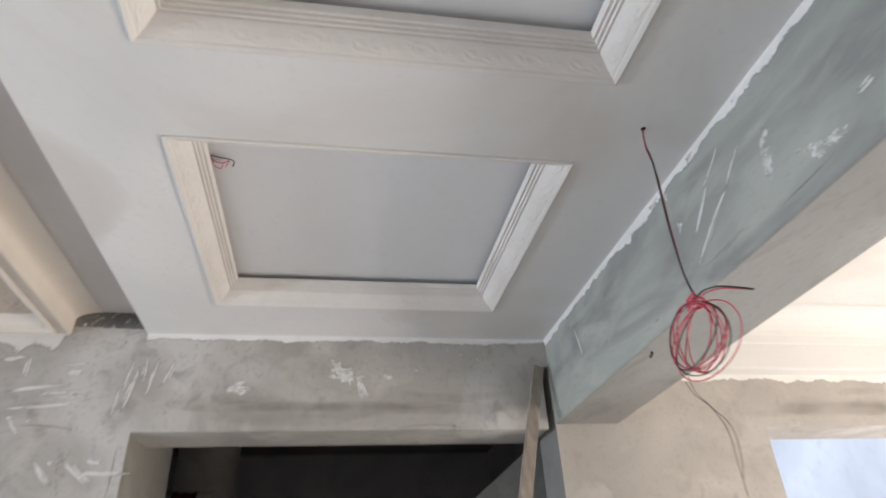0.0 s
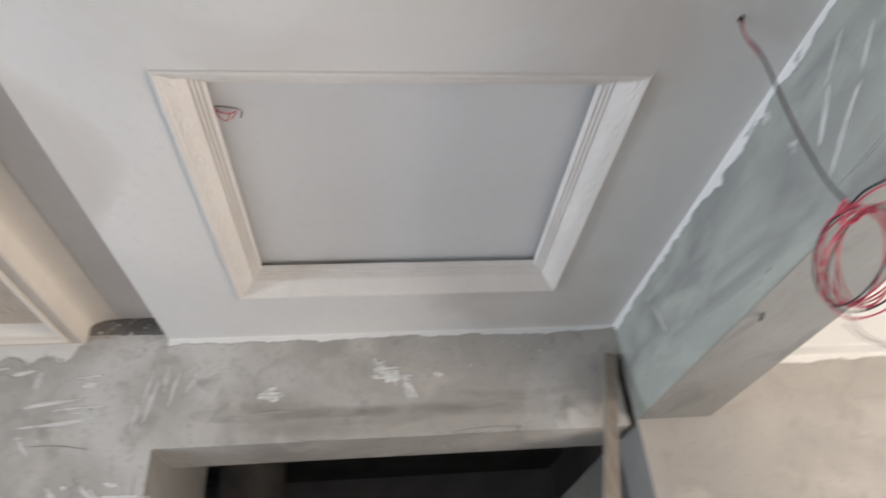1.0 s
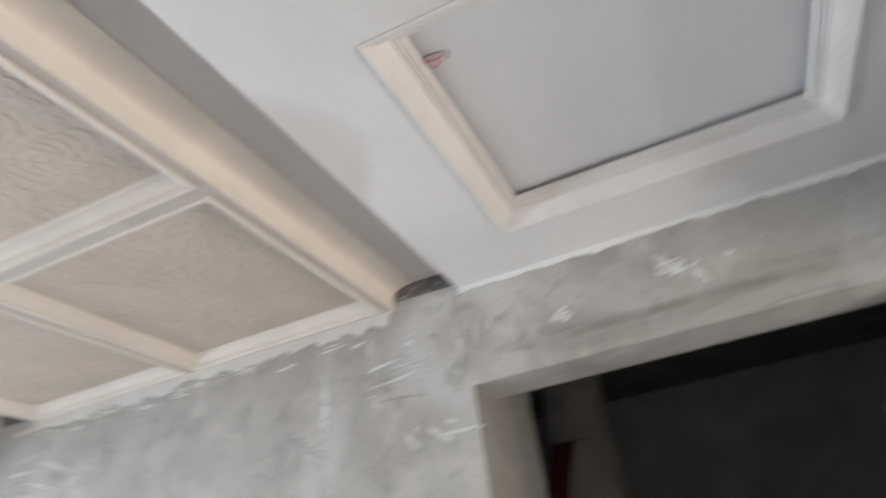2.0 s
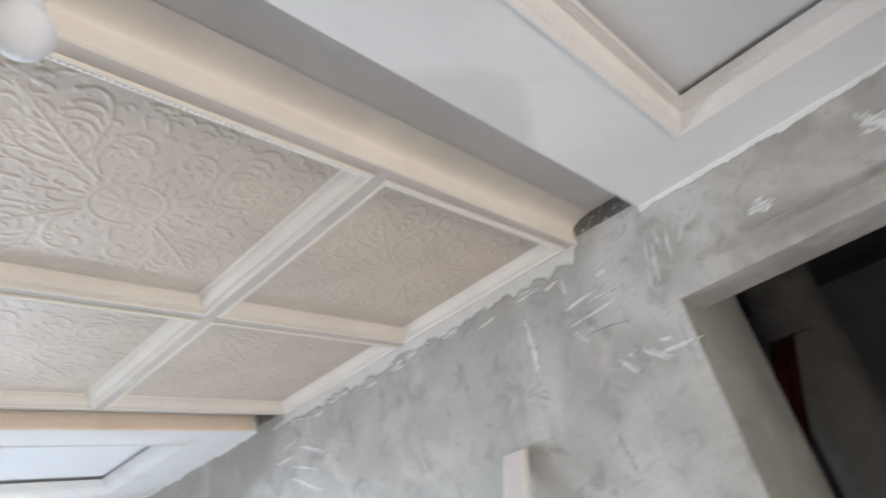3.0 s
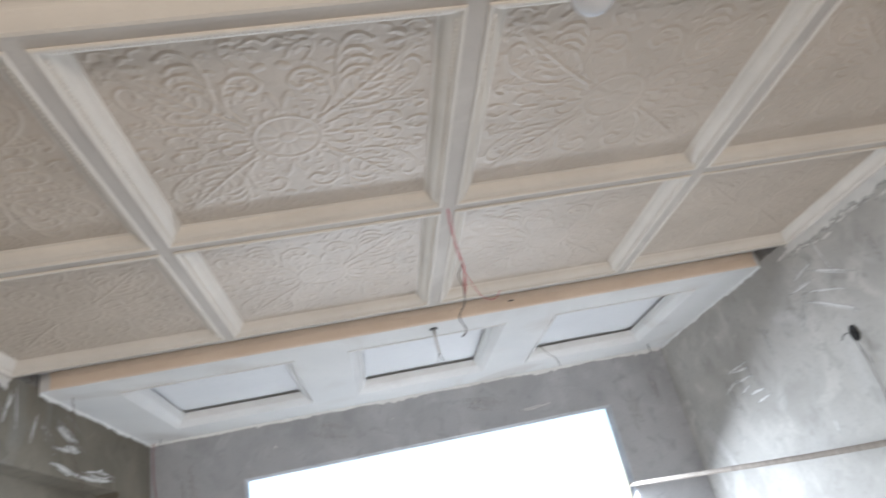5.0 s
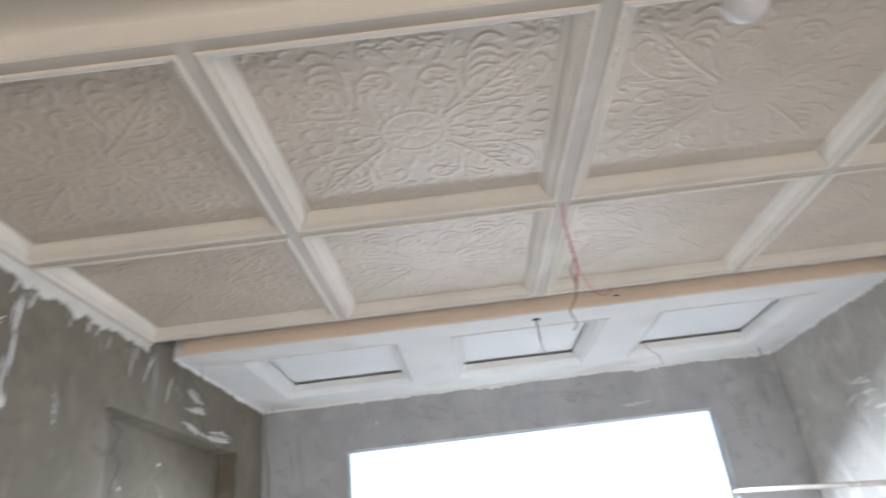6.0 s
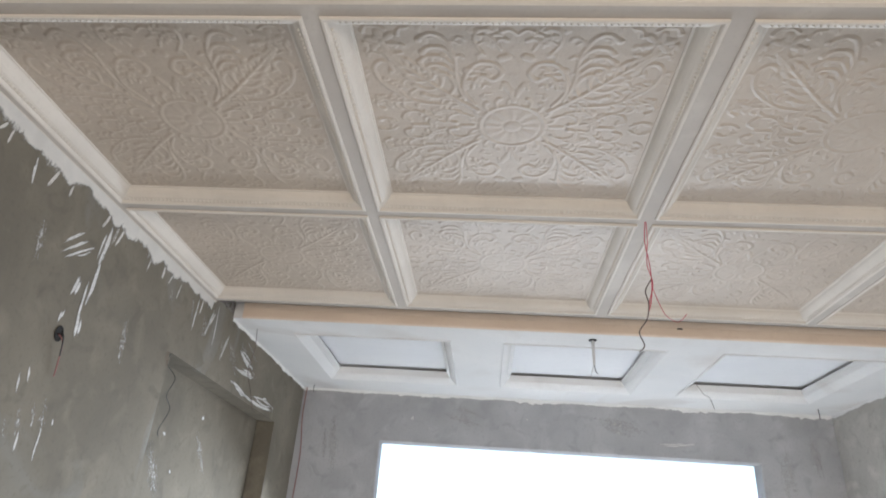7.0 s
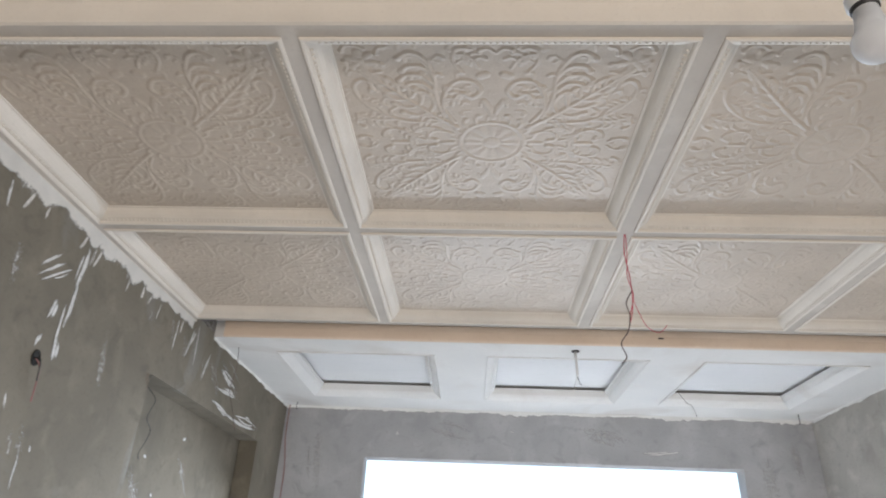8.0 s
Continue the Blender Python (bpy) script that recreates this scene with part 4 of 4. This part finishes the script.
cracks("x", W, -0.3, [(1.35, 2.445, 0.95, 2.45), (0.62, 2.44, 0.12, 2.455), (1.56, 2.30, 1.57, 2.05), (1.15, 2.352, 0.85, 2.352), (0.55, 2.35, 0.2, 2.352),
    (1.95, 2.37, 1.65, 2.34)], 0.0035, 41, "thin dark trowel cracks in the grey cement wall")
cracks("y", -0.2, 0.3, [(3.32, 2.40, 3.28, 2.40), (3.0, 2.42, 2.8, 2.43), (2.7, 2.40, 2.5, 2.41)], 0.004, 42, "thin dark trowel cracks in the cement beam")


dabs("x", 0.0, 1, [(3.625, 2.318, 0.028, 0.016, 75), (3.64, 2.285, 0.022, 0.012, 95)], 54, M_BROWN, "chipped_hole", "dark chipped plaster at the corner of the niche")
# ---------------------------------------------------------------- timber
def board(a, b, wide, thick, material, name, label, category, seed):
    ob = new(name, mesh_of(name, *beam_box(a, b, wide, thick, 0.006, 8, seed), material))
    mod = ob.modifiers.new("edge", "BEVEL")
    mod.width, mod.segments = 0.003, 2
    return tagged(ob, label, category)


board((4.27, 2.402, 2.045), (3.457, 2.40, 0.012), 0.118, 0.025, M_WOOD, "leaning_board", "pale raw sawn board leaning against the cement wall", "board", 3)
board((4.275, -0.148, 2.61), (3.50, 0.66, 0.012), 0.050, 0.022, M_STICK, "leaning_stick", "thin grey timber stick leaning beside the opening", "stick", 4)
ob = new("timber_pole", mesh_of("timber_pole", *tube(glide([(4.285, 3.50, 1.563), (4.09, 4.25, 1.60), (3.88, 5.1, 1.655), (3.655, 5.985, 1.712)]), 0.016, 9), M_STICK))
tagged(ob, "weathered grey timber pole propped between wall and window", "pole")
board((4.288, 3.47, 1.72), (4.284, 3.50, 1.42), 0.022, 0.015, M_STICK, "timber_cleat", "short grey timber cleat fixed upright on the wall", "cleat", 5)


# ---------------------------------------------------------------- wires and fittings
def strand(name, points, radius, material, parent, label="", n=10, sides=6):
    return part(name, mesh_of(name, *tube(glide(points, n), radius, sides), material, smooth=True), parent, label)


def wire_coil():
    base = new("wire_coil")
    base.location = (2.845, -0.025, ZS)
    rnd = random.Random(5)
    part("grommet", mesh_of("grommet", *lathe([(0.0, -0.004), (0.005, -0.004), (0.007, -0.001), (0.007, 0.001)], (0, 0, 0), 14), M_BOX), base, "black hole in the gypsum")
    strand("red_wire", [(0, 0, 0), (0.006, 0.004, -0.06), (-0.004, 0.0, -0.15), (0.004, -0.003, -0.30), (-0.004, 0, -0.44), (-0.026, 0, -0.515)], 0.0016, M_RED, base, "red sheathed wire")
    strand("black_wire", [(0.004, 0, 0), (0.010, 0.000, -0.05), (-0.010, 0.006, -0.13), (0.001, 0.002, -0.30), (-0.008, 0.004, -0.44), (-0.028, 0.004, -0.515)], 0.0024, M_BLACK, base, "black sheathed wire")
    # loops hang in a plane facing the room
    cx, cz = 0.005, -0.592
    for k in range(9):
        material, name = (M_BLACK, "black_loop") if k in (3, 7) else (M_RED, "red_loop")
        grow = (0.0, 0.002, 0.001, 0.004, 0.003, 0.006, 0.009, 0.018, 0.030)[k]
        rx, rz = 0.083 + 0.6 * grow + rnd.uniform(-0.002, 0.002), 0.066 + 0.5 * grow + rnd.uniform(-0.002, 0.002)
        sx, sz, sy = 0.004 - 0.6 * grow + rnd.uniform(-0.002, 0.002), 0.002 - 0.5 * grow + rnd.uniform(-0.002, 0.002), rnd.uniform(-0.008, 0.008)
        pts = []
        for i in range(17):
            a = math.pi / 2 + 2 * math.pi * i / 16
            tilt = 0.25
            px, pz = rx * math.cos(a) * (1 - 0.12 * math.sin(a)), rz * math.sin(a)
            pts.append((cx + sx + px, sy + 0.02 * math.sin(a + k), cz + sz + pz - tilt * 0.35 * px))
        strand(name, pts, 0.0016, material, base, n=5)
    strand("red_binding", [(-0.035, 0.012, -0.506), (-0.005, 0.016, -0.521), (-0.002, -0.012, -0.530), (-0.03, -0.016, -0.523), (-0.032, 0.012, -0.516), (-0.004, 0.014, -0.536)], 0.0028, M_RED, base, n=6)
    strand("red_end", [(-0.02, 0, -0.518), (-0.07, 0.005, -0.523), (-0.13, 0.004, -0.543), (-0.205, 0.0, -0.584)], 0.0018, M_RED, base, n=8)
    strand("black_end", [(-0.02, 0.004, -0.516), (-0.07, 0.009, -0.518), (-0.13, 0.009, -0.539), (-0.214, 0.004, -0.588)], 0.0020, M_BLACK, base, n=8)
    strand("bare_tail", [(0.085, 0, -0.655), (0.065, 0.004, -0.70), (0.03, 0.002, -0.74), (-0.005, 0, -0.80), (-0.012, 0.002, -0.87), (-0.012, 0, -0.93)], 0.0009, M_WIRE, base, n=8)
    strand("bare_tail", [(0.10, 0, -0.665), (0.07, 0.004, -0.705), (0.025, 0.002, -0.745), (-0.022, 0, -0.80), (-0.028, 0.002, -0.86), (-0.014, 0.002, -0.90)], 0.0009, M_WIRE, base, n=8)
    return tagged(base, "red and black electrical wire coiled and hanging from ceiling hole", "wire coil")


wire_coil()


def ceiling_wire():
    base = new("ceiling_wire")
    base.location = (2.149, 2.905, ZR)
    strand("red_wire", [(0, 0, 0), (-0.006, 0.004, -0.08), (0.004, 0, -0.18), (0.006, -0.003, -0.26), (0.0, 0, -0.33), (-0.012, 0, -0.37)], 0.0018, M_RED, base, "red sheathed wire")
    strand("red_wire", [(0.004, 0, 0), (0.004, 0.004, -0.08), (-0.004, 0.003, -0.18), (0.010, -0.003, -0.26), (-0.006, 0, -0.33), (-0.014, 0, -0.38)], 0.0015, M_RED, base, "red sheathed wire")
    strand("black_wire", [(0.008, 0.002, -0.24), (-0.018, 0, -0.29), (-0.01, 0, -0.34), (-0.02, 0, -0.40), (-0.05, 0, -0.45), (-0.036, 0, -0.50), (-0.055, 0, -0.525)], 0.0022, M_WIRE, base, "dark stripped wire end")
    strand("red_end", [(0.006, 0, -0.27), (0.025, 0, -0.33), (0.05, 0, -0.385), (0.09, 0, -0.405), (0.122, 0, -0.375)], 0.0012, M_RED, base)
    return tagged(base, "red twisted electrical wire hanging from a ceiling rib", "wire")


ceiling_wire()


def hanging_bulb():
    base = new("hanging_bulb")
    base.location = (2.162, 1.41, 2.263)
    part("glass_bulb", mesh_of("glass_bulb", *lathe([(0.0, -0.036)] + [(0.034 * math.cos(a), -0.002 + 0.034 * math.sin(a)) for a in [math.pi * (-0.5 + k / 16) for k in range(1, 13)]] + [(0.020, 0.042), (0.0175, 0.066)], (0, 0, 0)), M_BULB, smooth=True), base, "frosted white glass bulb")
    holder = part("holder", mesh_of("holder", *lathe([(0.0195, 0.070), (0.024, 0.074), (0.024, 0.092), (0.021, 0.095), (0.021, 0.118), (0.010, 0.130), (0.0, 0.131)], (0, 0, 0)), M_PVC, smooth=True), base, "white plastic lamp holder")
    part("cap_ring", mesh_of("cap_ring", *lathe([(0.018, 0.062), (0.0205, 0.064), (0.0205, 0.070), (0.018, 0.072)], (0, 0, 0)), M_BLACK, smooth=True), holder, "dark metal cap ring")
    strand("cord", [(0, 0, 0.128), (0.006, 0, 0.25), (-0.004, 0.003, 0.38), (0, 0, ZS - 2.263)], 0.003, M_BLACK, base)
    return tagged(base, "unlit frosted white bulb in a white holder hanging on cord", "light bulb")


hanging_bulb()


def wire_tuft():
    base = new("wire_tuft")
    base.location = (3.20, 1.138, ZU)
    strand("red_wire_end", [(0, 0, 0), (-0.004, -0.012, -0.022), (0.006, -0.035, -0.020), (0.012, -0.050, -0.006), (0.02, -0.040, -0.024)], 0.0016, M_RED, base, n=8)
    strand("black_wire_end", [(0, 0.0, 0), (-0.012, -0.025, -0.014), (-0.010, -0.055, -0.018), (0.004, -0.066, -0.014), (0.014, -0.062, -0.026)], 0.0016, M_BLACK, base, n=8)
    strand("red_wire_end", [(0, 0, 0), (0.012, -0.010, -0.024), (0.022, -0.028, -0.028), (0.010, -0.036, -0.014)], 0.0015, M_RED, base, n=8)
    return tagged(base, "short red and black wire ends poking from the recess", "wire")


wire_tuft()


def thin_wire(points, radius, material, label):
    ob = new("loose_wire", mesh_of("loose_wire", *tube(glide(points), radius, 6), material, smooth=True))
    return tagged(ob, label, "wire")


thin_wire([(0.089, 4.47, ZS), (0.10, 4.47, 2.62), (0.085, 4.47, 2.48), (0.125, 4.465, 2.36), (0.16, 4.47, 2.24)], 0.0022, M_WIRE, "thin dark wire hanging from the white soffit")
thin_wire([(0.012, 3.63, 2.33), (-0.02, 3.69, 2.29), (0.012, 3.735, 2.235), (0.012, 3.695, 2.14), (0.014, 3.755, 2.085), (0.012, 3.70, 1.98), (0.012, 3.715, 1.95)], 0.0018, M_BLACK, "dark wire curling down from the corner of the niche")
thin_wire([(0.03, 5.992, ZS), (0.03, 5.985, 2.5), (0.06, 5.985, 2.2), (0.055, 5.985, 1.7), (0.07, 5.985, 1.0), (0.07, 5.985, 0.4)], 0.0042, M_FADED, "faded red wire running down the wall corner")
thin_wire([(3.10, 5.50, 2.83), (3.16, 5.50, 2.74), (3.20, 5.51, 2.72), (3.225, 5.51, 2.64)], 0.002, M_WIRE, "thin wire end hanging out of the recessed panel")
thin_wire([(4.102, 5.795, ZS), (4.105, 5.795, 2.71), (4.10, 5.79, 2.67)], 0.0035, M_BLACK, "short black wire end under the soffit")
thin_wire([(0.12, 5.884, ZS), (0.115, 5.884, 2.72), (0.12, 5.88, 2.69)], 0.003, M_BLACK, "short black wire end under the soffit")

thin_wire([(2.64, 4.262, 2.80), (2.648, 4.250, 2.797), (2.662, 4.240, 2.792)], 0.004, M_BLACK, "short dark wire end poking from the peach moulding")


thin_wire([(3.45, -0.247, 2.362), (3.452, -0.245, 2.352), (3.462, -0.243, 2.346)], 0.0045, M_BLACK, "short dark wire end poking from the beam underside")


def conduit_drop():
    base = new("conduit_drop")
    base.location = (2.174, 4.38, ZS)
    part("cap_plate", mesh_of("cap_plate", *lathe([(0.0, -0.006), (0.022, -0.006), (0.024, -0.002), (0.024, 0.0)], (0, 0, 0), 18), M_BLACK), base, "dark round plate")
    pipe = part("conduit", mesh_of("conduit", *tube([(0, 0, -0.004), (0.002, 0, -0.08), (0.004, 0, -0.155)], 0.0085, 12), M_PVC, smooth=True), base, "white plastic conduit")
    strand("wire_end", [(0.004, 0, -0.15), (0.012, 0, -0.19), (0.024, 0, -0.205)], 0.0018, M_BLACK, pipe)
    strand("wire_end", [(0.004, 0, -0.15), (-0.012, 0, -0.20), (-0.016, 0, -0.235), (0.0, 0, -0.25)], 0.0018, M_PVC, pipe)
    return tagged(base, "short white plastic conduit hanging from the soffit with wires", "conduit")


conduit_drop()


def wall_box(x, y, z, way, wires, label, size=1.0):
    """A round hole box sunk in the wall with wire ends hanging out."""
    base = new("wall_box")
    base.location = (x, y, z)
    ring = [(0.022, 0.0), (0.024, 0.003), (0.019, 0.004), (0.017, 0.001), (0.0, 0.0008)]
    v, f = lathe(ring, (0, 0, 0), 20)
    part("box_rim", mesh_of("box_rim", [(way * q[2], q[0] * size, q[1] * 1.25 * size) for q in v], f, M_BOX), base, "black round wire box")
    for k, (m, pts) in enumerate(wires):
        strand("wire_end", [(way * a, b, c) for a, b, c in pts], 0.0024, m, base)
    return tagged(base, label, "wire box")


wall_box(0.0, 2.825, 2.16, 1, [(M_FADED, [(0.0, 0, 0), (0.02, 0.01, -0.03), (0.02, 0.02, -0.09), (0.012, 0.035, -0.15)]), (M_BLACK, [(0, 0, 0), (0.03, -0.01, -0.01), (0.025, 0.012, -0.08)])], "black wire box in olive wall with red wire end")
wall_box(W, 3.80, 2.13, -1, [(M_BLACK, [(0.0, 0, 0), (0.03, 0.03, 0.01), (0.04, 0.07, -0.015)]), (M_BLACK, [(0, 0, 0), (0.03, -0.02, -0.05), (0.012, -0.03, -0.17)]), (M_WIRE, [(0, 0, 0), (0.02, -0.01, -0.06), (0.008, -0.01, -0.30), (0.01, 0.0, -0.52), (0.01, -0.02, -0.62)])], "black wire box in grey wall with dark wire ends", 1.5)

# ---------------------------------------------------------------- what stands in the unlit room
ob = new("column", mesh_of("column", *lathe([(0.21, 0.0), (0.205, 0.8), (0.20, 1.8), (0.20, 2.6), (0.205, 3.0)], (6.3, 1.56, 0.0), 32), M_BEIGE, smooth=True))
tagged(ob, "round plastered column in the unlit room", "column")
fold = [(5.90 + 0.02 * math.sin(k * 1.9) + 0.01 * math.sin(k * 0.7), 1.53 + 0.018 * k) for k in range(9)]
v = [(x, y + 0.05 * r, 2.40 - 0.16 * r + 0.012 * math.sin(i * 2 + r)) for r in range(7) for i, (x, y) in enumerate(fold)]
f = [[r * 9 + i, r * 9 + i + 1, r * 9 + i + 10, r * 9 + i + 9] for r in range(6) for i in range(8)]
ob = new("hanging_cloth", mesh_of("hanging_cloth", v, f, M_CLOTH, smooth=True))
mod = ob.modifiers.new("thick", "SOLIDIFY")
mod.thickness = 0.006
tagged(ob, "maroon cloth hanging beside the column in the unlit room", "cloth")
thin_wire([(5.90, 3.4, 2.50), (5.90, 2.4, 2.43), (5.90, 1.60, 2.40), (6.12, 1.47, 2.44)], 0.003, M_WIRE, "thin line strung from the wall to the column")
